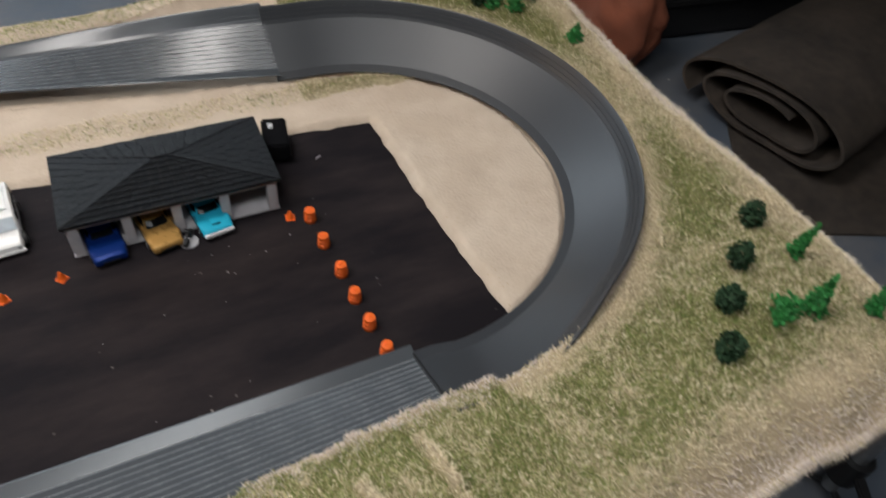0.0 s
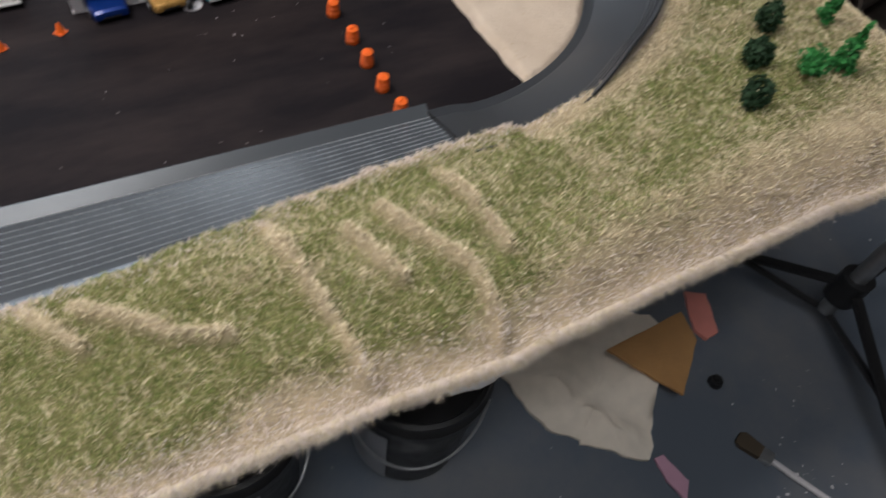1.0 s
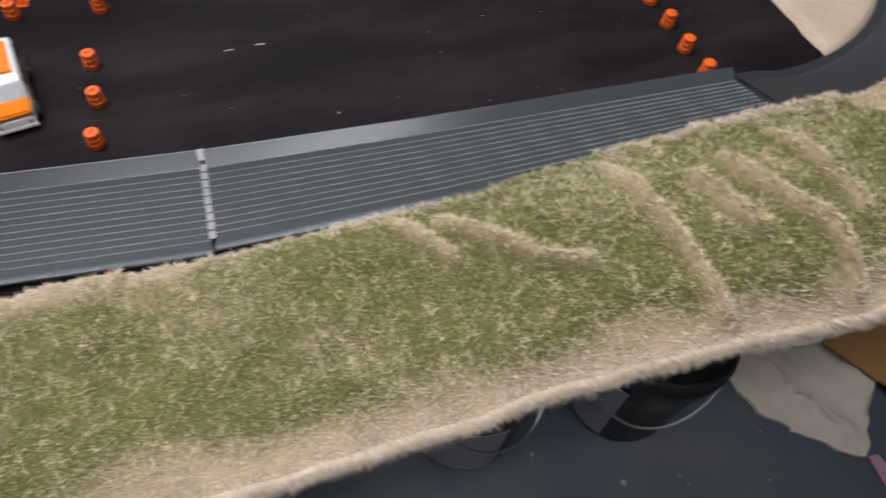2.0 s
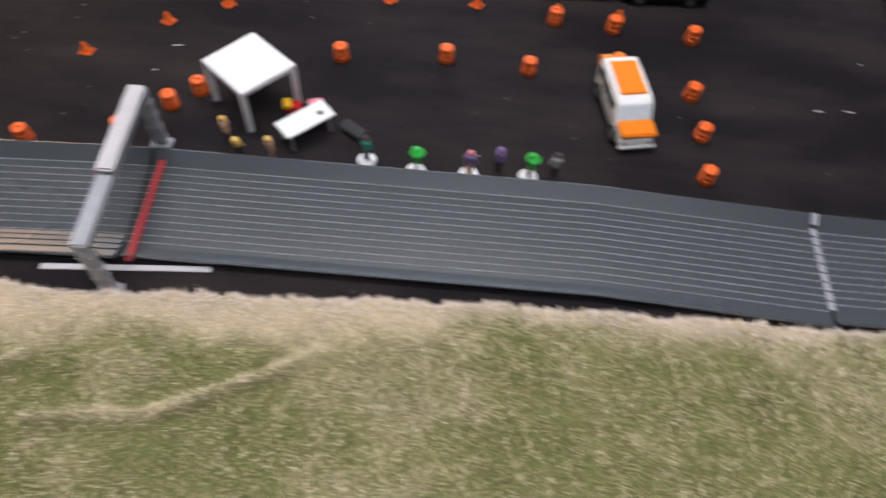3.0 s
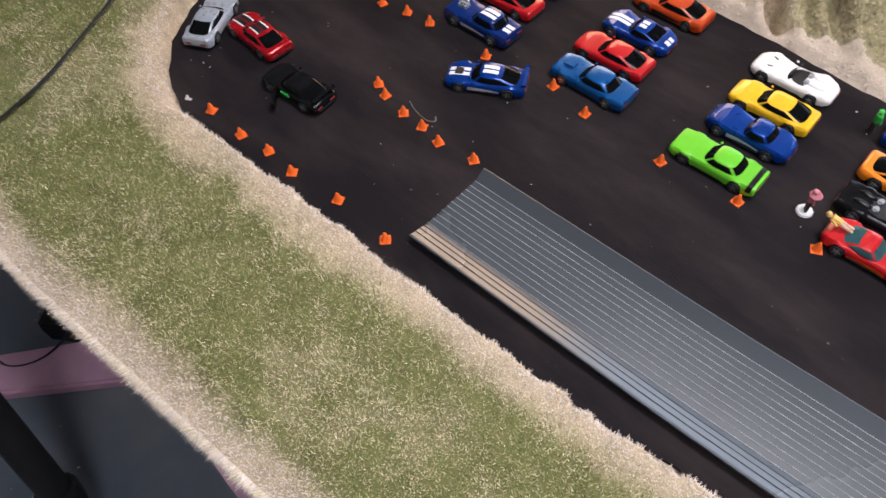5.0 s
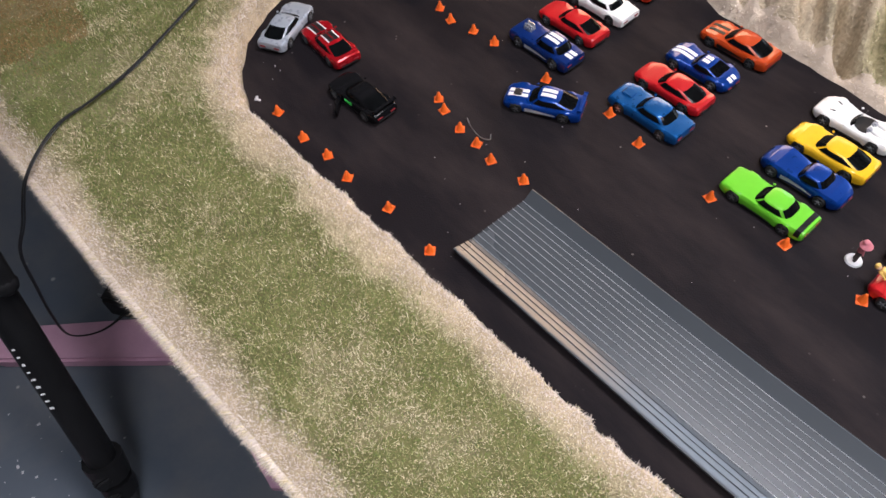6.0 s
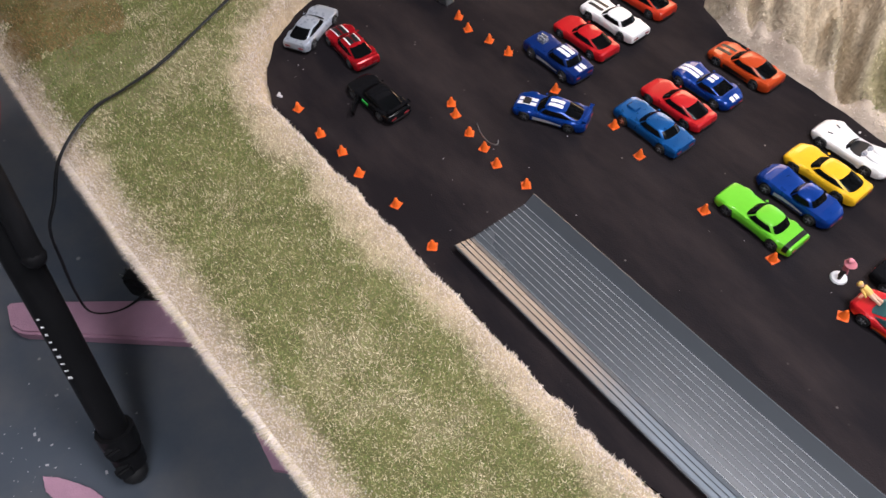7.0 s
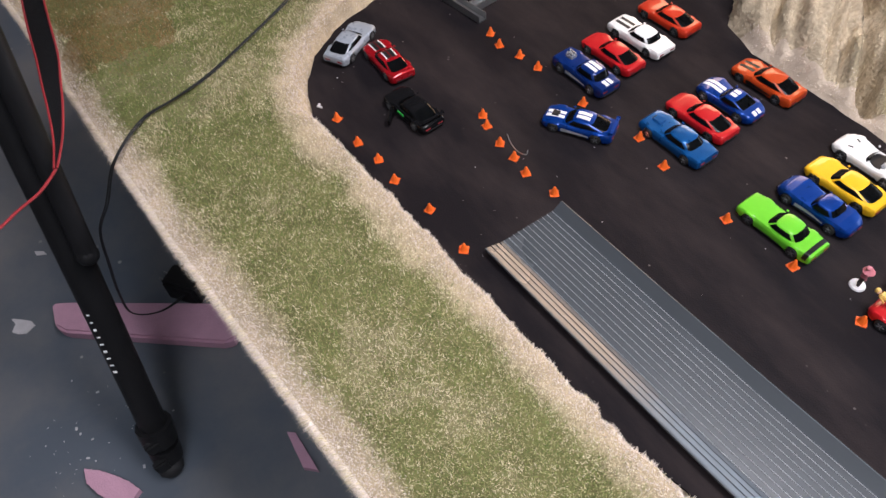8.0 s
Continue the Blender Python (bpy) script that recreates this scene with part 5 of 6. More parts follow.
def paddock_table():
    t = thing("folding_table", at(0.591, 0.048, 42), "white folding table with small goods on top", "table")
    bm = bmesh.new()
    add_box(bm, 0.040, 0.018, 0.0016, pose(0, 0, 0.0172), 0.0005)
    part("tabletop", bm, M_WHITE, t)
    for x in (-0.016, 0.016):
        for y in (-0.007, 0.007):
            bm = bmesh.new()
            add_box(bm, 0.0014, 0.0014, 0.0165, pose(x, y, 0.00825))
            part("leg", bm, M_GREYP, t)
    bm = bmesh.new()
    add_box(bm, 0.004, 0.003, 0.002, pose(0.601, 0.054, 0.0190, 0, 0, 30), 0.0004)
    solid("toy_box", bm, M_DARKC, Matrix(), "tiny dark box lying on the white table", "box")
    b = thing("toy_cart", at(0.578, 0.068, 15), "small red and yellow cart by the table", "cart")
    bm = bmesh.new()
    add_box(bm, 0.011, 0.009, 0.007, pose(0, 0, 0.0055), 0.0008)
    part("body", bm, P_RED, b)
    bm = bmesh.new()
    add_box(bm, 0.006, 0.009, 0.004, pose(-0.004, 0, 0.0108), 0.0006)
    part("crate", bm, P_YELLOW, b, "yellow crate")
    for x in (-0.004, 0.004):
        for y in (-0.005, 0.005):
            part("wheel", TYRE_MESH, M_RUBBER, b, at=pose(x, y, 0.0022) @ Matrix.Scale(0.42, 4))
    bm = bmesh.new()
    add_box(bm, 0.011, 0.009, 0.009, pose(0.594, 0.073, 0.0045, 0, 0, 20), 0.0012)
    solid("cooler", bm, M_PINKC, Matrix(), "salmon pink toy cooler box behind the table", "cooler")
    bm = bmesh.new()
    add_box(bm, 0.020, 0.010, 0.0035, pose(0.624, 0.053, 0.0048, 0, 0, -35), 0.0010)
    for dx, dy in ((-0.008, 0.004), (0.008, -0.006)):
        add_tube(bm, (0.624 + dx, 0.053 + dy, 0.0), (0.624 + dx, 0.053 + dy, 0.005), 0.0010, seg=6)
    solid("toy_bench", bm, M_BLACK, Matrix(), "low black toy bench near the track", "bench")


paddock_table()


def doll(m, top, low, hair, label, base=True, h=0.026, prop=None):
    """One plain miniature, a single mesh."""
    bm = bmesh.new()
    if base:
        add_tube(bm, (0, 0, 0), (0, 0, 0.0016), 0.0068, 0.0062, seg=16, mi=0)
    z = 0.0016
    for s in (-1, 1):
        add_tube(bm, (0, s * 0.0016, z), (0, s * 0.0013, h * 0.50), 0.0013, 0.0015, seg=7, mi=2)
        add_tube(bm, (0, s * 0.0030, h * 0.78), (0.0014, s * 0.0042, h * 0.52), 0.0009, 0.0008, seg=6, mi=1)
    add_tube(bm, (0, 0, h * 0.48), (0, 0, h * 0.80), 0.0024, 0.0030, seg=8, mi=1)
    add_ball(bm, (0, 0, h * 0.91), 0.0024, 8, mi=3)
    add_ball(bm, (-0.0003, 0, h * 0.945), 0.0026, 8, (1, 1, 0.75), mi=4)
    if prop:
        add_tube(bm, (0.001, 0, h * 0.80), (0.001, 0, h * 1.0), 0.0052, 0.0010, seg=10, mi=5)
    mats = [M_WHITE, top, low, M_SKIN, hair, prop or hair]
    return solid("figurine", bm, mats, m, label, "figurine", "figurines")


doll(at(0.637, 0.029, 60), M_TEALC, M_DARKC, M_DARKC, "figurine in teal on a white round base")
doll(at(0.673, 0.023, 20), M_GREENC, M_GREYP, M_GREENC, "figurine in green with wide hat, white base", prop=M_GREENC)
doll(at(0.711, 0.024, 80), M_PURPC, M_SKIN, M_PINKC, "figurine in purple on a white round base")
doll(at(0.732, 0.029, 40), M_PURPC, M_DARKC, M_PURPC, "dark purple figurine without base near the track", base=False)
doll(at(0.754, 0.026, 10), M_GREENC, M_DARKC, M_GREENC, "figurine in bright green on white base", prop=M_GREENC)
doll(at(0.772, 0.028, 100), M_GREYP, M_DARKC, M_DARKC, "grey and black figurine standing by the track", base=False)
doll(at(0.536, 0.036, 10), M_SKIN, M_DARKC, M_HAIR, "tan figurine with yellow hair near the gate", base=False)
doll(at(0.545, 0.027, 70), M_HAIR, M_DARKC, M_HAIR, "small yellow figurine crouching near the gate", base=False, h=0.015)
doll(at(0.569, 0.026, 30), M_SKIN, M_SKIN, M_HAIR, "tan figurine with yellow hair by the rail", base=False, h=0.020)
doll(at(0.214, 0.140, 30), M_PINKC, M_DARKC, M_PINKC, "figurine with pink umbrella on a white base", prop=M_PINKC)
doll(at(0.215, 0.253, 50), M_GREENC, M_DARKC, M_GREENC, "figurine in bright green between the cars", base=False)
doll(pose(0.252, 0.131, 0.0165, 0, 75, 186), M_HAIR, M_SKIN, M_HAIR, "figurine lying on the red car's tail", base=False, h=0.024)


def bike():
    b = thing("toy_motorbike", at(1.236, 0.190, 60), "dark toy motorbike on a pale round base", "motorbike")
    bm = bmesh.new()
    add_tube(bm, (0, 0, 0), (0, 0, 0.0014), 0.0085, seg=16)
    part("base", bm, M_RENDER, b, "pale round base")
    for x in (-0.006, 0.006):
        part("wheel", TYRE_MESH, M_RUBBER, b, at=pose(x, 0, 0.0060) @ Matrix.Scale(0.85, 4))
    bm = bmesh.new()
    wire(bm, [(-0.006, 0, 0.006), (-0.003, 0, 0.0105), (0.003, 0, 0.0105), (0.006, 0, 0.006)], 0.0010)
    add_ball(bm, (0.001, 0, 0.0105), 0.0025, 8, (1.5, 0.8, 0.8))
    wire(bm, [(0.004, -0.004, 0.0135), (0.004, 0.0, 0.0125), (0.004, 0.004, 0.0135)], 0.0006)
    part("frame", bm, M_BLACK, b)


bike()


# ---- garage ----
def garage():
    g = thing("garage_house", at(1.234, 0.252, -1), "four-bay toy garage with dark hipped shingle roof", "garage")
    W, D, HE = 0.186, 0.094, 0.034
    bm = bmesh.new()
    add_box(bm, W, D, 0.002, pose(0, 0, 0.001), 0.0004)
    part("floor_slab", bm, M_RENDER, g)
    for s in (-1, 1):
        bm = bmesh.new()
        add_box(bm, 0.004, D - 0.004, HE, pose(s * (W / 2 - 0.002), 0.002, HE / 2 + 0.002))
        part("side_wall", bm, M_RENDER, g)
    bm = bmesh.new()
    add_box(bm, W - 0.008, 0.004, HE, pose(0, D / 2 - 0.002, HE / 2 + 0.002))
    part("back_wall", bm, M_RENDER, g)
    for x in (-0.091, -0.045, 0.0, 0.045, 0.091):
        bm = bmesh.new()
        add_box(bm, 0.0085, 0.008, HE, pose(x * 0.955, -D / 2 + 0.004, HE / 2 + 0.002), 0.0005)
        part("post", bm, M_RENDER, g)
    bm = bmesh.new()
    add_box(bm, W, 0.004, 0.004, pose(0, -D / 2 + 0.003, HE + 0.000), 0.0004)
    part("lintel", bm, M_RENDER, g)
    for x in (-0.0225, 0.0225, 0.0675):
        bm = bmesh.new()
        add_box(bm, 0.003, D * 0.8, HE - 0.002, pose(x + 0.0225, 0.006, HE / 2 + 0.001))
        part("partition", bm, M_RENDER, g)
    ex, ey, zr = W / 2 + 0.003, D / 2 + 0.002, HE + 0.003
    rx, top = 0.006, HE + 0.020
    bm = bmesh.new()
    loft(bm, [[(-ex, -ey, zr), (ex, -ey, zr), (ex, ey, zr), (-ex, ey, zr)], [(-ex, -ey, zr + 0.0022), (ex, -ey, zr + 0.0022), (ex, ey, zr + 0.0022), (-ex, ey, zr + 0.0022)]])
    roof = part("roof", bm, M_BLACK, g)
    c00, c10, c11, c01 = (Vector(p) for p in ((-ex, -ey, zr + 0.0022), (ex, -ey, zr + 0.0022), (ex, ey, zr + 0.0022), (-ex, ey, zr + 0.0022)))
    r0, r1 = Vector((-rx, 0, top)), Vector((rx, 0, top))
    for a, b, c, d in ((c00, c10, r1, r0), (c10, c11, r1, r1), (c11, c01, r0, r1), (c01, c00, r0, r0)):
        n = (b - a).cross(d - a).normalized()
        rows = 9
        rest = bmesh.new()
        for k in range(rows):
            u0, u1 = k / rows, min((k + 1.15) / rows, 1)
            p = [a.lerp(d, u0), b.lerp(c, u0), b.lerp(c, u1), a.lerp(d, u1)]
            cols = max(int((p[1] - p[0]).length / 0.0095), 1)
            for q in range(cols):
                s0, s1 = q / cols, (q + 0.93) / cols
                lift = 0.0007 + 0.0006 * random.random()
                quad = [p[0].lerp(p[1], s0), p[0].lerp(p[1], s1), p[3].lerp(p[2], s1), p[3].lerp(p[2], s0)]
                bm = rest if n.y > 0.2 else bmesh.new()
                loft(bm, [[w for w in quad], [quad[0] + n * (lift + 0.0006), quad[1] + n * (lift + 0.0006), quad[2] + n * 0.0002, quad[3] + n * 0.0002]])
                if bm is not rest:
                    part("shingle", bm, M_SHINGLE, roof)
        if len(rest.verts):
            tagged(part("shingle_field", rest, M_SHINGLE, roof), kind="stuff")
    bm = bmesh.new()
    add_tube(bm, r0 + Vector((0, 0, 0.0008)), r1 + Vector((0, 0, 0.0008)), 0.0012, seg=6)
    for a, b in ((c00, r0), (c01, r0), (c10, r1), (c11, r1)):
        add_tube(bm, a + Vector((0, 0, 0.0008)), b + Vector((0, 0, 0.0008)), 0.0010, seg=6)
    part("ridge_cap", bm, M_SHINGLE, roof)
    # skip by the garage
    d = thing("toy_trailer", at(1.348, 0.287, 78), "boxy black toy trailer with white marks on top", "trailer")
    bm = bmesh.new()
    add_box(bm, 0.046, 0.026, 0.022, pose(0, 0, 0.015), 0.002)
    part("box_body", bm, P_BLACK, d)
    bm = bmesh.new()
    for k in range(3):
        add_box(bm, 0.0016, 0.006 - 0.001 * k, 0.0004, pose(0.012 - 0.003 * k, 0.004, 0.0262))
    part("white_mark", bm, M_WHITE, d, "white mark bars")
    for x in (-0.008, 0.008):
        for s in (-1, 1):
            part("wheel", TYRE_MESH, M_RUBBER, d, at=pose(x, s * 0.0125, 0.0053))


garage()


def brick_shop():
    b = thing("brick_building", at(0.835, 0.290, 3), "red brick toy shopfront with white pavement and windows", "building")
    bm = bmesh.new()
    add_box(bm, 0.200, 0.034, 0.004, pose(0, -0.014, 0.002), 0.0006)
    part("kerb_slab", bm, M_RENDER, b, "pale pavement slab")
    bm = bmesh.new()
    add_box(bm, 0.190, 0.030, 0.055, pose(0, 0.019, 0.0275), 0.0006)
    part("wall", bm, M_BRICK, b)
    for x in (-0.078, -0.042, 0.006, 0.042, 0.078):
        bm = bmesh.new()
        add_box(bm, 0.022, 0.002, 0.022, pose(x, 0.0035, 0.026), 0.0004)
        w = part("window", bm, M_GREYP, b)
        bm = bmesh.new()
        add_box(bm, 0.018, 0.002, 0.018, pose(x, 0.0028, 0.026), 0.0003)
        part("pane", bm, P_NAVY, w)
    bm = bmesh.new()
    add_box(bm, 0.014, 0.002, 0.030, pose(-0.018, 0.0035, 0.019), 0.0004)
    part("door", bm, M_CARD, b)
    bm = bmesh.new()
    add_box(bm, 0.196, 0.036, 0.003, pose(0, 0.019, 0.0565), 0.0006)
    part("roof", bm, M_GREYP, b)


brick_shop()


# ---- starter frame at the west end ----
def channel():
    c = thing("metal_channel", at(-0.316, 0.108, 6), "grey metal channel frame lying on the asphalt", "metal frame")
    prof = [(-0.006, 0.001), (-0.006, 0.010), (-0.0048, 0.010), (-0.0048, 0.0022), (0.0048, 0.0022), (0.0048, 0.010), (0.006, 0.010), (0.006, 0.001)]
    bm = bmesh.new()
    loft(bm, [[(x, y, z) for y, z in prof] for x in (-0.06, 0.046)])
    part("long_rail", bm, M_STEEL, c)
    bm = bmesh.new()
    loft(bm, [[(x + 0.022, y, z) for x, z in prof] for y in (0.0065, 0.075)])
    part("cross_rail", bm, M_STEEL, c)


channel()
bm = bmesh.new()
wire(bm, [(-0.106, 0.020, 0.001), (-0.094, 0.015, 0.001), (-0.080, 0.013, 0.001), (-0.072, 0.017, 0.001), (-0.076, 0.022, 0.001)], 0.0005)
solid("bent_wire", bm, M_STEEL, Matrix(), "bent bit of thin wire on the asphalt", "wire")
bm = bmesh.new()
for dx, dy, r in ((0, 0, 0.004), (0.005, 0.002, 0.003), (-0.004, 0.003, 0.0028)):
    add_ball(bm, (-0.262 + dx * 0.6, -0.112 + dy * 0.6, 0.0012), r * 0.55, 7, (1, 1, 0.6))
solid("fluff", bm, M_RENDER, Matrix(), "tuft of white fluff at the asphalt edge", "fluff")
bm = bmesh.new()
for dx, dy, r in ((0, 0, 0.006), (0.008, 0.001, 0.005), (-0.005, 0.003, 0.004)):
    add_ball(bm, (0.322 + dx * 0.7, -0.099 + dy, 0.002), r * 0.6, 7, (1.3, 0.9, 0.7))
solid("fluff", bm, M_RENDER, Matrix(), "tuft of white fluff at the grass edge", "fluff")
bm = bmesh.new()
rng = np.random.RandomState(31)
for _ in range(80):
    x, y = rng.uniform(-0.36, 1.42), rng.uniform(-0.06, 0.28)
    s = 0.0002 + 0.0007 * rng.rand() ** 4
    add_box(bm, s * 2, s * 1.3, s, pose(x, y, s * 0.5, 0, 0, rng.uniform(0, 180)))
for x0, y0, n in ((-0.30, -0.07, 10), (-0.02, -0.05, 8), (1.24, 0.165, 12), (1.36, 0.10, 6)):
    for _ in range(n):
        s = 0.0002 + 0.0005 * rng.rand() ** 2
        add_box(bm, s * 2.4, s * 1.2, s, pose(x0 + rng.normal() * 0.025, y0 + rng.normal() * 0.02, s * 0.5, 0, 0, rng.uniform(0, 180)))
tagged(solid("asphalt_crumbs", bm, M_RENDER, Matrix(), "tiny pale crumbs and dust bits on the asphalt", "crumbs"), kind="stuff")
for x, y, a in ((0.475, 0.128, 10), (0.515, 0.118, -8), (0.985, 0.115, 5), (1.01, 0.117, 0), (1.385, 0.262, 30)):
    bm = bmesh.new()
    add_box(bm, 0.007, 0.0008, 0.0005, pose(x, y, 0.0003, 0, 0, a))
    solid("paper_sliver", bm, M_RENDER, Matrix(), "tiny pale paper sliver on the asphalt", "paper")


# ---- trees ----
def leaf_mesh(points, size, rng, mi=0):
    V, F = [], []
    for p in points:
        for _ in range(2):
            a = Vector(rng.normal(size=3)).normalized()
            b = a.cross(Vector(rng.normal(size=3))).normalized()
            s = size * rng.uniform(0.6, 1.3)
            k = len(V)
            V += [p - b * s * 0.5, p + a * s * 0.45, p + b * s * 0.5, p - a * s * 0.45]
            F.append((k, k + 1, k + 2, k + 3))
    return V, F


def tree_from(name, m, V, F, leafmat, stem, label, category):
    t = thing(name, m, label, category, "model trees")
    bm = bmesh.new()
    add_tube(bm, (0, 0, -0.006), (0, 0, stem), 0.0013, 0.0005, seg=6)
    part("trunk", bm, M_TRUNK, t)
    me = bpy.data.meshes.new("crown")
    me.from_pydata([tuple(v) for v in V], [], F)
    me.materials.append(leafmat)
    part("crown", me, leafmat, t)


def bush(m, h, w, seed):
    rng = np.random.RandomState(seed)
    pts = []
    while len(pts) < 420:
        p = rng.uniform(-1, 1, 3)
        q = np.linalg.norm(p)
        if 0.45 < q < 1.0 + 0.12 * math.sin(7 * p[0] + seed) and p[2] > -0.9:
            pts.append(Vector((p[0] * w / 2, p[1] * w / 2, h * 0.5 + p[2] * h / 2)))
    V, F = leaf_mesh(pts, 0.0036, rng)
    tree_from("model_bush", m, V, F, M_LEAF_DARK, h * 0.5, "dark green rounded model tree on the grass", "tree")


def conifer(m, h, w, seed):
    rng = np.random.RandomState(seed)
    pts = []
    tiers = 9
    for k in range(tiers):
        z0 = 0.10 + 0.90 * k / tiers
        for q in range(int(62 * (1 - k / tiers)) + 8):
            a = rng.uniform(0, 2 * math.pi)
            u = rng.rand() ** 0.6
            r = (1 - z0) * w / 2 * u * (1 + 0.22 * math.sin(a * 5 + k * 2))
            pts.append(Vector((r * math.cos(a), r * math.sin(a), h * (z0 + 0.09 * (1 - u)))))
    V, F = leaf_mesh(pts, 0.0038, rng)
    tree_from("model_conifer", m, V, F, M_LEAF, h * 0.95, "bright green plastic conifer standing in the grass", "tree")


def lz(x, y):
    return float(land(np.array([x]), np.array([y]))[0][0])


for k, (x, y) in enumerate(((1.688, -0.030), (1.643, -0.064), (1.602, -0.098), (1.570, -0.134))):
    bush(pose(x, y, lz(x, y) + 0.001, 0, 0, 70 * k), 0.026, 0.021, 50 + k)
for k, (x, y, rx, ry, h, w) in enumerate(((1.690, -0.078, 6, 4, 0.042, 0.017), (1.656, -0.130, 2, 8, 0.044, 0.026), (1.704, -0.150, 4, 6, 0.042, 0.017), (1.642, -0.120, 0, -74, 0.044, 0.026))):
    conifer(pose(x, y, lz(x, y) + (0.009 if abs(ry) > 40 else 0.001), rx, ry, 20 * k if k < 3 else 24), h, w, 70 + k)
for k, (x, y, h) in enumerate(((1.655, 0.390, 0.036), (1.676, 0.372, 0.038), (1.702, 0.380, 0.040), (1.712, 0.293, 0.022))):
    conifer(pose(x, y, lz(x, y), 3, -4, 50 * k), h, 0.024, 90 + k)
bush(pose(1.640, 0.402, lz(1.640, 0.402)), 0.026, 0.022, 66)


# ---- under and round the table ----
def pail(m, label):
    p = thing("pail", m, label, "bucket", "black pails")
    prof = [(0.050, 0.0), (0.056, 0.002), (0.0575, 0.012), (0.060, 0.014), (0.068, 0.165), (0.074, 0.168), (0.0745, 0.180), (0.071, 0.184), (0.0705, 0.192), (0.066, 0.193), (0.062, 0.187)]
    bm = bmesh.new()
    loft(bm, [[(r * math.cos(a), r * math.sin(a), z) for a in (2 * math.pi * k / 32 for k in range(32))] for r, z in prof])
    part("shell", bm, M_BLACK, p)
    bm = bmesh.new()
    add_tube(bm, (0, 0, 0.184), (0, 0, 0.190), 0.0655, seg=32)
    part("lid", bm, M_BLACK, p)
    bm = bmesh.new()
    loft(bm, [[(r * math.cos(a), r * math.sin(a), z) for r, z in ((0.0622, 0.022), (0.0692, 0.150), (0.0702, 0.150), (0.0632, 0.022))] for a in (radians(175 + 8 * k) for k in range(11))])
    part("label", bm, M_GREYP, p, "plain grey label")
    bm = bmesh.new()
    pts = [(0.075 * math.cos(a), 0.075 * math.sin(a), 0.155 - 0.055 * math.sin((a - radians(200)) / radians(150) * math.pi)) for a in (radians(200 + 15 * k) for k in range(11))]
    wire(bm, pts, 0.0016, step=3)
    part("handle", bm, M_STEEL, p)


pail(pose(1.335, -0.118, FLOOR_Z, 0, 0, -32), "black plastic pail with grey label and wire handle")
pail(pose(1.150, -0.100, FLOOR_Z, 0, 0, 25), "black plastic pail with large grey label under table")
pail(pose(0.935, -0.085, FLOOR_Z, 0, 0, 30), "black plastic pail in the dark under the table")


def sheet(name, outline, z, thick, amp, seed, material, label, category, drape=None):
    """A limp or stiff sheet with a ragged outline lying on something."""
    bm = bmesh.new()
    rng = np.random.RandomState(seed)
    pts = []
    n = len(outline)
    for i in range(n):
        (ax, ay), (bx, by) = outline[i], outline[(i + 1) % n]
        for q in range(6):
            u = q / 6
            pts.append((ax + (bx - ax) * u + rng.uniform(-1, 1) * amp * 0.15, ay + (by - ay) * u + rng.uniform(-1, 1) * amp * 0.15))
    cx, cy = sum(p[0] for p in pts) / len(pts), sum(p[1] for p in pts) / len(pts)
    rings = []
    for k in (1.0, 0.85, 0.65, 0.45, 0.25, 0.08):
        ring = []
        for x, y in pts:
            px, py = cx + (x - cx) * k, cy + (y - cy) * k
            h = (noise.noise(Vector((px * 14, py * 14, seed))) + 0.5 * noise.noise(Vector((px * 40, py * 40, seed)))) * amp
            ring.append((px, py, z + thick + max(h, -thick * 0.3) + (drape(px, py) if drape else 0)))
        rings.append(ring)
    low = [[(x, y, q - thick) for x, y, q in r] for r in rings[:1]]
    loft(bm, low + rings)
    return solid(name, bm, material, Matrix(), label, category, angle=60)


sheet("canvas_rag", [(1.465, -0.095), (1.660, -0.060), (1.705, -0.125), (1.640, -0.190), (1.578, -0.262), (1.535, -0.225), (1.505, -0.195), (1.480, -0.160)], FLOOR_Z, 0.006, 0.026, 3, M_CLOTH, "crumpled beige canvas rag on the floor", "rag", drape=lambda x, y: 0.016 * math.exp(-((x - 1.545 + 0.55 * (y + 0.18)) / 0.008) ** 2))
sheet("card_scrap", [(1.600, -0.128), (1.722, -0.118), (1.718, -0.160), (1.655, -0.215)], FLOOR_Z + 0.026, 0.004, 0.004, 5, M_CARD, "torn brown cardboard scrap on a rag", "cardboard")
sheet("foam_scrap", [(1.765, -0.085), (1.790, -0.100), (1.770, -0.155), (1.748, -0.158), (1.742, -0.140)], FLOOR_Z, 0.006, 0.006, 6, M_PINKRED, "salmon pink scrap lying on the floor", "scrap")
sheet("foam_scrap", [(1.590, -0.262), (1.602, -0.262), (1.612, -0.300), (1.596, -0.318), (1.588, -0.290)], FLOOR_Z, 0.003, 0.003, 7, M_PINK, "thin pale pink foam sliver on the floor", "scrap")
sheet("foam_scrap", [(-0.145, -0.307), (-0.137, -0.298), (-0.075, -0.298), (-0.090, -0.312)], FLOOR_Z, 0.010, 0.002, 8, M_PINK, "narrow pink foam offcut beside the table", "scrap")
sheet("foam_scrap", [(-0.256, -0.544), (-0.240, -0.526), (-0.208, -0.503), (-0.188, -0.495), (-0.182, -0.506), (-0.196, -0.530), (-0.215, -0.541), (-0.236, -0.548)], FLOOR_Z, 0.010, 0.004, 9, M_PINK, "ragged pink foam offcut on the floor", "scrap")
bm = bmesh.new()
slab(bm, [(-0.532, -0.500), (-0.520, -0.480), (-0.375, -0.290), (-0.350, -0.276), (-0.308, -0.300), (-0.310, -0.316), (-0.470, -0.500), (-0.488, -0.508)], FLOOR_Z, FLOOR_Z + 0.022)
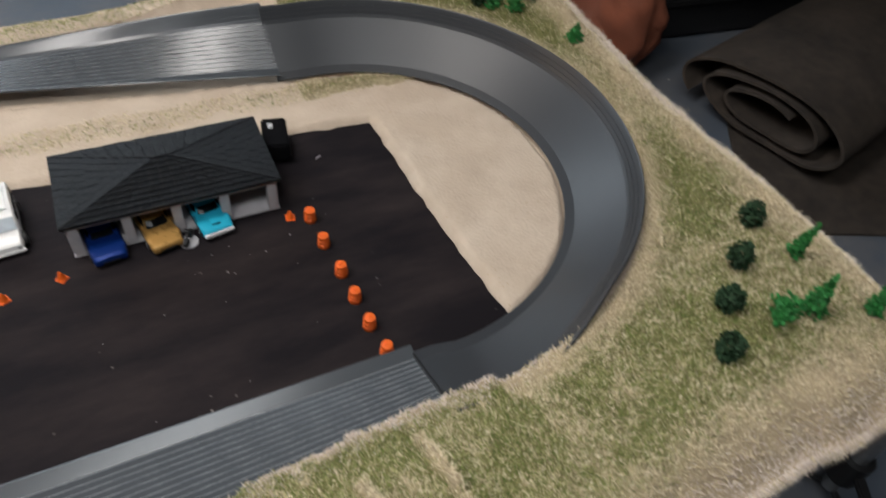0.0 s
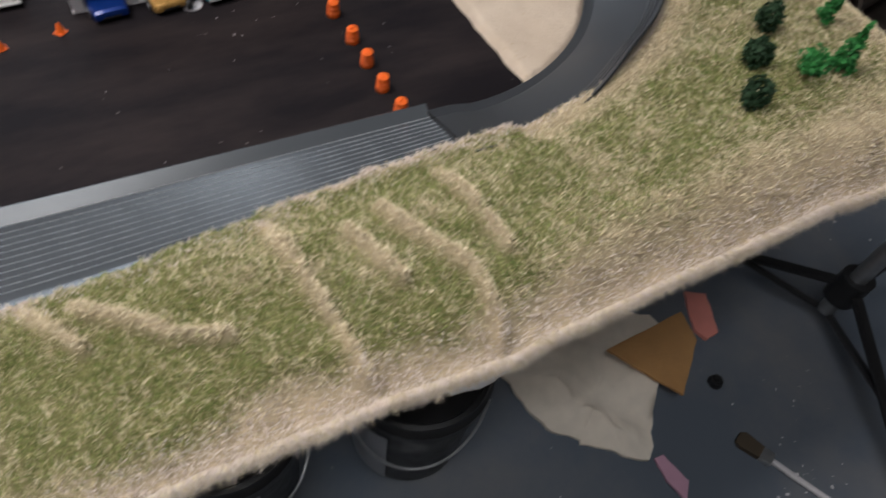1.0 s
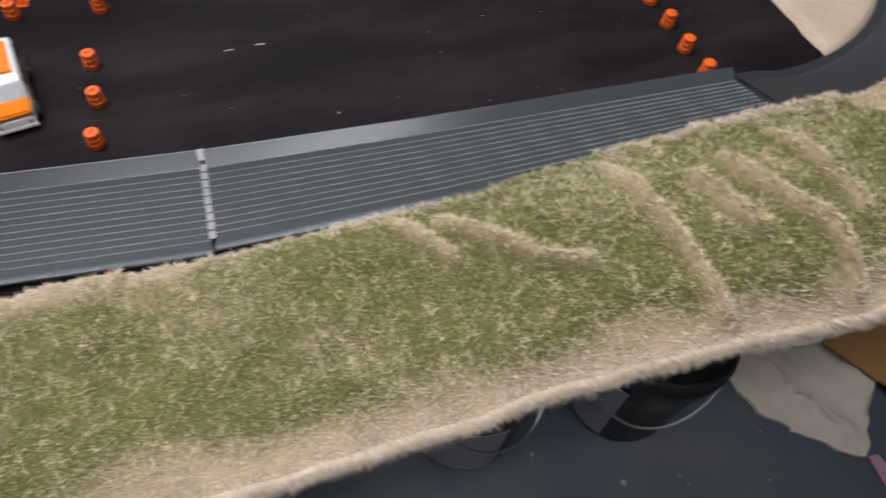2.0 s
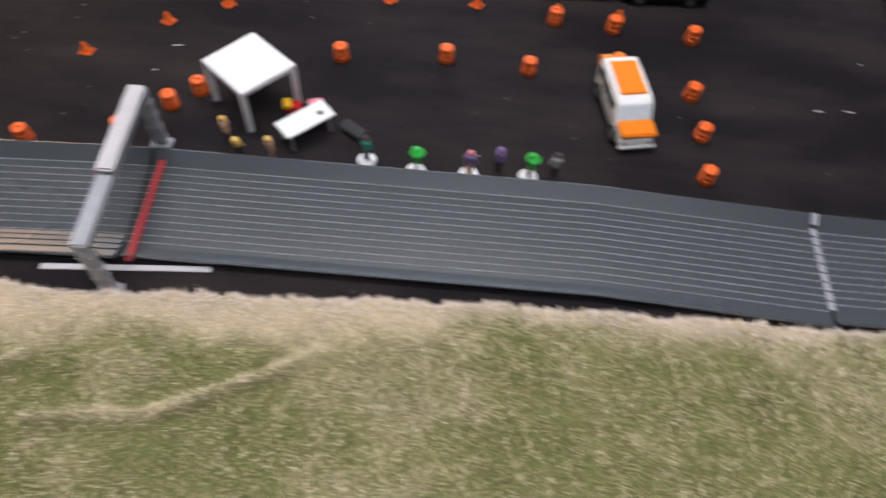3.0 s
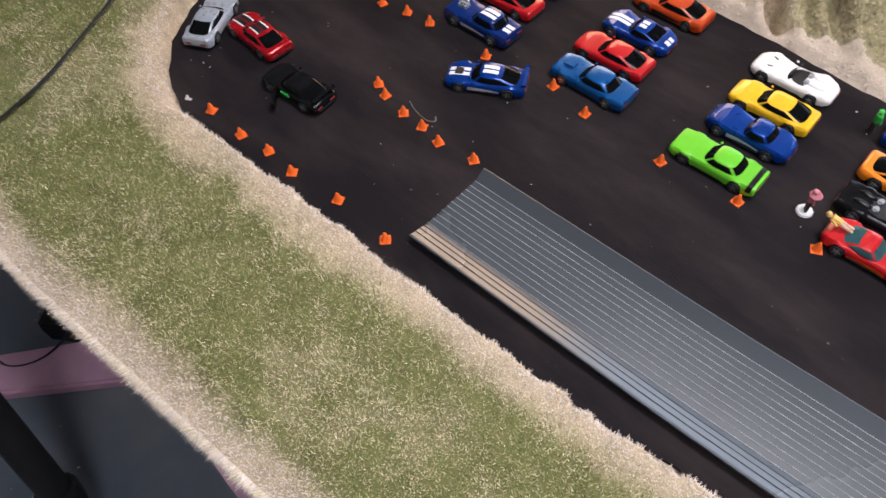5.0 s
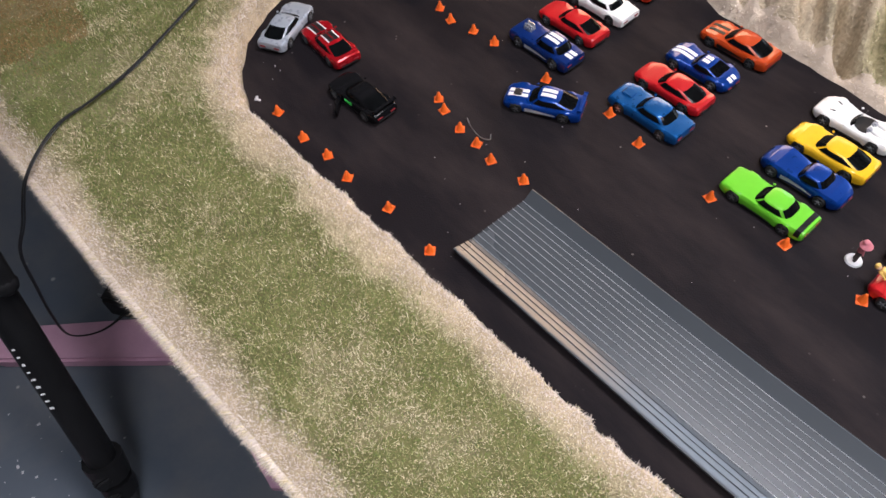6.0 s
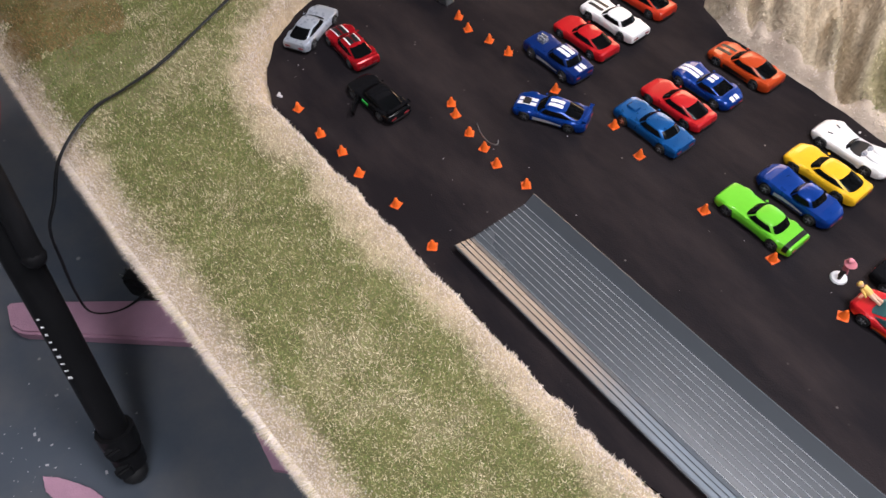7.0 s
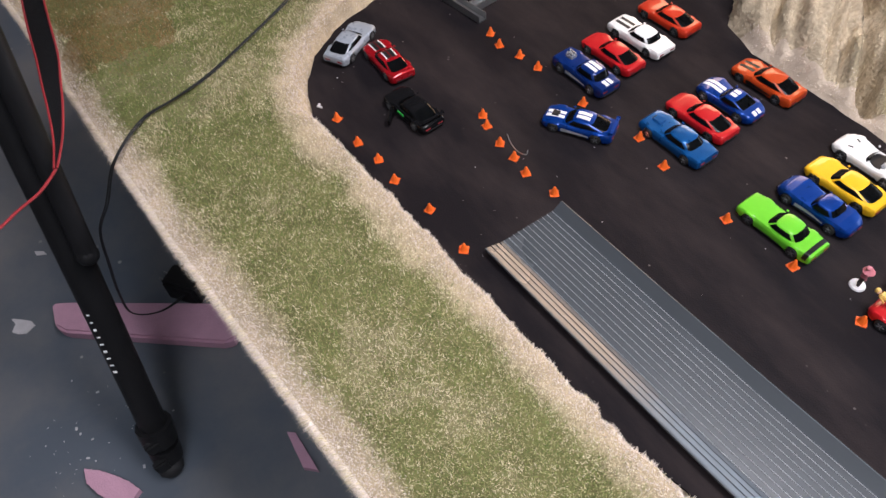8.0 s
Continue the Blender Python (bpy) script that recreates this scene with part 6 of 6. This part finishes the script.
bmesh.ops.bevel(bm, geom=bm.edges[:], offset=0.004, segments=2, affect="EDGES")
solid("foam_plank", bm, M_PINK, Matrix(), "long pink foam plank lying on the floor", "foam plank")
sheet("paper_scrap", [(-0.560, -0.563), (-0.548, -0.549), (-0.535, -0.538), (-0.524, -0.536), (-0.518, -0.551), (-0.526, -0.562), (-0.534, -0.568), (-0.545, -0.560)], FLOOR_Z, 0.0012, 0.003, 14, M_RENDER, "torn white paper scrap on the painted floor", "paper")
sheet("paper_scrap", [(-0.669, -0.497), (-0.660, -0.484), (-0.650, -0.482), (-0.658, -0.496)], FLOOR_Z, 0.0010, 0.002, 15, M_RENDER, "tiny white paper bit on the painted floor", "paper")
sheet("paper_scrap", [(1.905, 0.350), (1.925, 0.375), (1.950, 0.372), (1.940, 0.355), (1.960, 0.340), (1.930, 0.345)], FLOOR_Z, 0.0010, 0.004, 16, M_RENDER, "crumpled pale paper twist on the dark floor", "paper")
bm = bmesh.new()
add_tube(bm, (1.723, -0.211, FLOOR_Z), (1.723, -0.211, FLOOR_Z + 0.008), 0.010, 0.008, seg=14)
add_tube(bm, (1.723, -0.211, FLOOR_Z + 0.006), (1.723, -0.211, FLOOR_Z + 0.011), 0.004, seg=10)
solid("plastic_washer", bm, M_BLACK, Matrix(), "small black plastic washer on the floor", "washer")
bm = bmesh.new()
rng = np.random.RandomState(12)
for x0, y0, n, sp in ((1.75, -0.33, 26, 0.05), (1.82, -0.26, 12, 0.05), (-0.29, -0.53, 40, 0.07), (-0.36, -0.46, 12, 0.05), (1.40, -0.30, 14, 0.1), (2.1, 0.1, 26, 0.25), (2.0, -0.35, 20, 0.2)):
    for _ in range(n):
        x, y, r = x0 + rng.normal() * sp * 0.6, y0 + rng.normal() * sp * 0.6, 0.0004 + 0.0016 * rng.rand() ** 3
        add_box(bm, r * 2.4, r * 1.5, r * 0.7, pose(x, y, FLOOR_Z + r * 0.3, rng.uniform(-8, 8), rng.uniform(-8, 8), rng.uniform(0, 180)))
tagged(solid("debris", bm, M_RENDER, Matrix(), "pale plaster crumbs scattered over the floor", "debris"), kind="stuff")

bm = bmesh.new()
bmesh.ops.create_icosphere(bm, subdivisions=3, radius=1)
for v in bm.verts:
    v.co = Vector((v.co.x * 0.030, v.co.y * 0.012, v.co.z * 0.010)) * (1 + 0.2 * noise.noise(v.co * 2.5))
solid("foam_lump", bm, M_WHITE, pose(1.318, -0.218, -0.003, 0, 0, 8), "white foam lump glued under the table rim", "foam")


def tripod_leg():
    t = thing("camera_tripod", pose(0, 0, 0), "black camera tripod leg with rubber foot on the floor", "tripod")
    foot, up = Vector((-0.192, -0.450, FLOOR_Z)), Vector((-0.318, -0.382, 0.05))
    d = (up - foot).normalized()
    bm = bmesh.new()
    add_tube(bm, foot + d * 0.075, foot + d * 1.0, 0.0165, 0.0175, seg=18)
    part("leg", bm, M_TRIPOD, t)
    bm = bmesh.new()
    add_tube(bm, foot + d * 0.012, foot + d * 0.10, 0.0125, seg=16)
    part("lower_leg", bm, M_TRIPOD, t)
    for a, b, r in ((0.058, 0.088, 0.0215), (0.026, 0.050, 0.0190)):
        bm = bmesh.new()
        add_tube(bm, foot + d * a, foot + d * b, r, r * 1.05, seg=12)
        add_box(bm, 0.012, 0.020, 0.022, Matrix.Translation(foot + d * (a + b) / 2 + Vector((0.016, -0.010, 0))), 0.003)
        part("leg_lock", bm, M_TRIPOD, t)
    bm = bmesh.new()
    add_ball(bm, foot + Vector((0, 0, 0.015)), 0.017, 12, (1, 1, 0.9))
    part("rubber_foot", bm, M_RUBBER, t)
    bm = bmesh.new()
    side = Vector((0.030, 0.012, 0))
    add_tube(bm, foot + d * 0.36 + side * 0.9, foot + d * 0.95 + side * 1.2, 0.0105, seg=12)
    add_ball(bm, foot + d * 0.36 + side * 0.9, 0.0118, 10)
    part("second_leg", bm, M_TRIPOD, t)
    ax = d
    for k in range(9):
        bm = bmesh.new()
        q = foot + d * (0.19 + 0.0105 * k) + Vector((0.010, -0.0115, 0.0085))
        add_box(bm, 0.0042 if k < 5 else 0.0030, 0.0006, 0.0018 if k % 3 else 0.0030, Matrix.Translation(q) @ d.to_track_quat("Z", "Y").to_matrix().to_4x4())
        part("marking_bar", bm, M_WHITE, t)


tripod_leg()


def strap():
    s = thing("camera_strap", pose(0, 0, 0), "black camera strap with red edges hanging down", "strap")

    line = [(-0.520, -0.298, 0.10), (-0.480, -0.306, 0.10), (-0.430, -0.314, 0.10), (-0.375, -0.322, 0.10), (-0.335, -0.330, 0.10), (-0.295, -0.338, 0.10), (-0.255, -0.348, 0.10), (-0.222, -0.360, 0.10)]
    taper = [1.0, 1.0, 1.0, 0.95, 0.8, 0.6, 0.35, 0.12]
    bm = bmesh.new()
    across = Vector((0.35, 0.94, 0))
    loft(bm, [[Vector(p) - across * 0.0105 * k, Vector(p) + across * 0.0105 * k, Vector(p) + across * 0.0105 * k + Vector((0, 0, 0.0012)), Vector(p) - across * 0.0105 * k + Vector((0, 0, 0.0012))] for p, k in zip(line, taper)])
    part("webbing", bm, M_STRAP, s)
    for q in (-1, 1):
        bm = bmesh.new()
        wire(bm, [Vector(p) + across * 0.0105 * k * q + Vector((0, 0, 0.001)) for p, k in zip(line, taper)], 0.0011)
        part("red_edge", bm, M_STRAPRED, s)
    bm = bmesh.new()
    wire(bm, [(-0.222, -0.360, 0.10), (-0.205, -0.378, 0.10), (-0.196, -0.398, 0.10), (-0.186, -0.416, 0.10), (-0.170, -0.445, 0.105), (-0.150, -0.480, 0.12)], 0.0013)
    part("red_cord", bm, M_STRAPRED, s)


strap()
cord = [(-0.47, 0.06, 0.030), (-0.45, -0.02, 0.030), (-0.418, -0.062, 0.027), (-0.385, -0.13, 0.024), (-0.355, -0.19, 0.024), (-0.342, -0.235, 0.024), (-0.333, -0.275, 0.023), (-0.300, -0.318, 0.018), (-0.305, -0.345, -0.03), (-0.345, -0.37, -0.10),
          (-0.375, -0.385, -0.18), (-0.405, -0.400, -0.27), (-0.425, -0.405, -0.345), (-0.415, -0.375, -0.360), (-0.415, -0.340, -0.358), (-0.425, -0.310, -0.350), (-0.430, -0.295, -0.347)]
bm = bmesh.new()
for k in (-1, 1):
    wire(bm, [(x + 0.0011 * k, y + 0.0008 * k, z + 0.0006 * k * (i % 2)) for i, (x, y, z) in enumerate(cord)], 0.0009)
solid("power_cable", bm, M_BLACK, Matrix(), "black twin power cable trailing over the grass edge", "cable")
p = thing("power_plug", pose(-0.437, -0.320, FLOOR_Z, 0, 0, 35), "black power adapter with two metal prongs", "power adapter")
bm = bmesh.new()
add_box(bm, 0.058, 0.040, 0.044, pose(0, 0, 0.022), 0.005)
part("housing", bm, M_BLACK, p)
for k in (-1, 1):
    bm = bmesh.new()
    add_box(bm, 0.015, 0.0015, 0.006, pose(-0.036, 0.006 * k, 0.026))
    part("prong", bm, M_STEEL, p)


def light_stand():
    s = thing("light_stand", pose(1.915, -0.190, FLOOR_Z), "light stand with silver pole and black folding legs", "light stand")
    bm = bmesh.new()
    add_tube(bm, (0, 0, 0.03), (0, 0, 1.35), 0.011, seg=16)
    part("pole", bm, M_STEEL, s)
    for z, r, h in ((0.085, 0.021, 0.045), (0.30, 0.019, 0.05)):
        bm = bmesh.new()
        add_tube(bm, (0, 0, z - h / 2), (0, 0, z + h / 2), r, seg=14)
        add_box(bm, 0.030, 0.014, 0.018, pose(0.022, 0, z), 0.003)
        part("collar", bm, M_BLACK, s)
    for a in (128, 250, 8):
        dx, dy = math.cos(radians(a)), math.sin(radians(a))
        bm = bmesh.new()
        add_box(bm, 0.30, 0.014, 0.009, pose(dx * 0.15, dy * 0.15, 0.055, 0, 14, a) , 0.002)
        part("leg", bm, M_BLACK, s)
        bm = bmesh.new()
        add_tube(bm, (dx * 0.012, dy * 0.012, 0.030), (dx * 0.15, dy * 0.15, 0.058), 0.005, seg=8)
        part("brace", bm, M_BLACK, s)
        bm = bmesh.new()
        add_ball(bm, (dx * 0.292, dy * 0.292, 0.012), 0.012, 8)
        part("foot", bm, M_RUBBER, s)
    bm = bmesh.new()
    R = []
    for k in range(25):
        a = 2 * math.pi * k / 24
        c = Vector((0.005 + 0.085 * math.cos(a), 0.02 + 0.03 * math.sin(a), 0.30 + 0.08 * math.sin(a)))
        R.append([c + Vector((0, 0.010, 0.006)), c + Vector((0, -0.010, -0.006)), c + Vector((0.002, -0.010, -0.004)), c + Vector((0.002, 0.010, 0.008))])
    loft(bm, R, caps=False)
    part("strap_loop", bm, M_PURPLE, s, "dark purple strap loop")


light_stand()


def carpet_roll():
    bm = bmesh.new()
    line = []
    for k in range(90):
        a = -0.6 + k * 2 * math.pi / 36
        f = 1.0 - 0.27 * k / 36
        line.append((0.20 * f * math.cos(a) * 1.0, 0.082 + 0.075 * f * math.sin(a)))
    th = 0.0065
    rings = []
    for x in np.linspace(0, 0.85, 14):
        ring, back = [], []
        for i, (y, z) in enumerate(line):
            y2, z2 = line[min(i + 1, len(line) - 1)]
            y1, z1 = line[max(i - 1, 0)]
            n = Vector((-(z2 - z1), y2 - y1)).normalized() * th
            w = 0.006 * noise.noise(Vector((x * 5, y * 9, z * 9)))
            ring.append((x + 0.02 * noise.noise(Vector((y * 8, z * 8, 1.0))), y + n.x / 2, max(z + n.y / 2 + w, 0.001)))
            back.append((x + 0.02 * noise.noise(Vector((y * 8, z * 8, 1.0))), y - n.x / 2, max(z - n.y / 2 + w, 0.001)))
        rings.append(ring + back[::-1])
    loft(bm, rings)
    solid("carpet_roll", bm, M_RUG, pose(2.34, 0.42, FLOOR_Z, 0, 0, 14), "loosely rolled brown carpet lying on the floor", "carpet roll", angle=70)
    bm = bmesh.new()
    add_box(bm, 0.95, 0.55, 0.42, pose(2.84, 1.03, FLOOR_Z + 0.21, 0, 0, -7), 0.01)
    for k in range(3):
        add_box(bm, 0.97, 0.57, 0.02, pose(2.84, 1.03, FLOOR_Z + 0.10 + 0.13 * k, 0, 0, -7), 0.004)
    solid("dark_crate", bm, M_BLACK, Matrix(), "black storage crate in the dim corner", "crate")
    bm = bmesh.new()
    bmesh.ops.create_icosphere(bm, subdivisions=4, radius=1)
    for v in bm.verts:
        d = 1 + 0.22 * noise.noise(v.co * 2.2) + 0.06 * noise.noise(v.co * 7)
        v.co = Vector((v.co.x * 0.10 * d, v.co.y * 0.13 * d, max(v.co.z * 0.13 * d, -0.115)))
    solid("sack", bm, M_RUST, pose(2.22, 0.80, FLOOR_Z + 0.115), "rust brown crumpled sack on the floor", "sack", angle=80)
    for x, y, r in ((2.66, 0.40, 20), (2.69, 0.44, 60)):
        bm = bmesh.new()
        add_box(bm, 0.018, 0.010, 0.004, pose(x, y, FLOOR_Z + 0.171, 0, 0, r), 0.001)
        solid("yellow_clip", bm, P_YELLOW, Matrix(), "small yellow plastic clip on the carpet roll", "clip")
    bm = bmesh.new()
    add_tube(bm, (2.70, 0.20, FLOOR_Z), (2.70, 0.20, FLOOR_Z + 0.22), 0.07, 0.075, seg=24)
    add_tube(bm, (2.70, 0.20, FLOOR_Z + 0.20), (2.70, 0.20, FLOOR_Z + 0.225), 0.079, seg=24)
    solid("black_bin", bm, M_BLACK, Matrix(), "black cylindrical bin beside the carpet roll", "bin")


carpet_roll()
sheet("carpet", [(2.235, 0.33), (2.30, 0.17), (2.62, 0.03), (3.10, 0.06), (3.30, 0.40), (3.05, 0.69), (2.60, 0.70), (2.42, 0.60)], FLOOR_Z, 0.006, 0.008, 21, M_RUG, "worn brown carpet spread flat under a roll", "carpet")


def paint_brush():
    b = thing("paint_brush", pose(1.722, -0.322, FLOOR_Z, 0, 0, -64), "old paint brush with stiff dark bristles on the floor", "paint brush")
    bm = bmesh.new()
    loft(bm, [[(x, w * sy, 0.004 + h * sz) for sy, sz in ((-1, -1), (1, -1), (1, 1), (-1, 1))] for x, w, h in ((-0.046, 0.007, 0.0014), (-0.040, 0.011, 0.003), (-0.024, 0.0095, 0.0036), (-0.014, 0.0085, 0.0036))])
    part("bristles", bm, M_TRUNK, b, "dried dark bristles")
    bm = bmesh.new()
    add_box(bm, 0.016, 0.018, 0.008, pose(-0.008, 0, 0.0042), 0.001)
    part("ferrule", bm, M_STEEL, b)
    bm = bmesh.new()
    wire(bm, [(0.0, 0, 0.0042), (0.03, 0, 0.0045), (0.07, 0.001, 0.0045), (0.11, 0.002, 0.004)], 0.0038, seg=8)
    part("handle", bm, M_RENDER, b, "pale paint-smeared handle")


paint_brush()
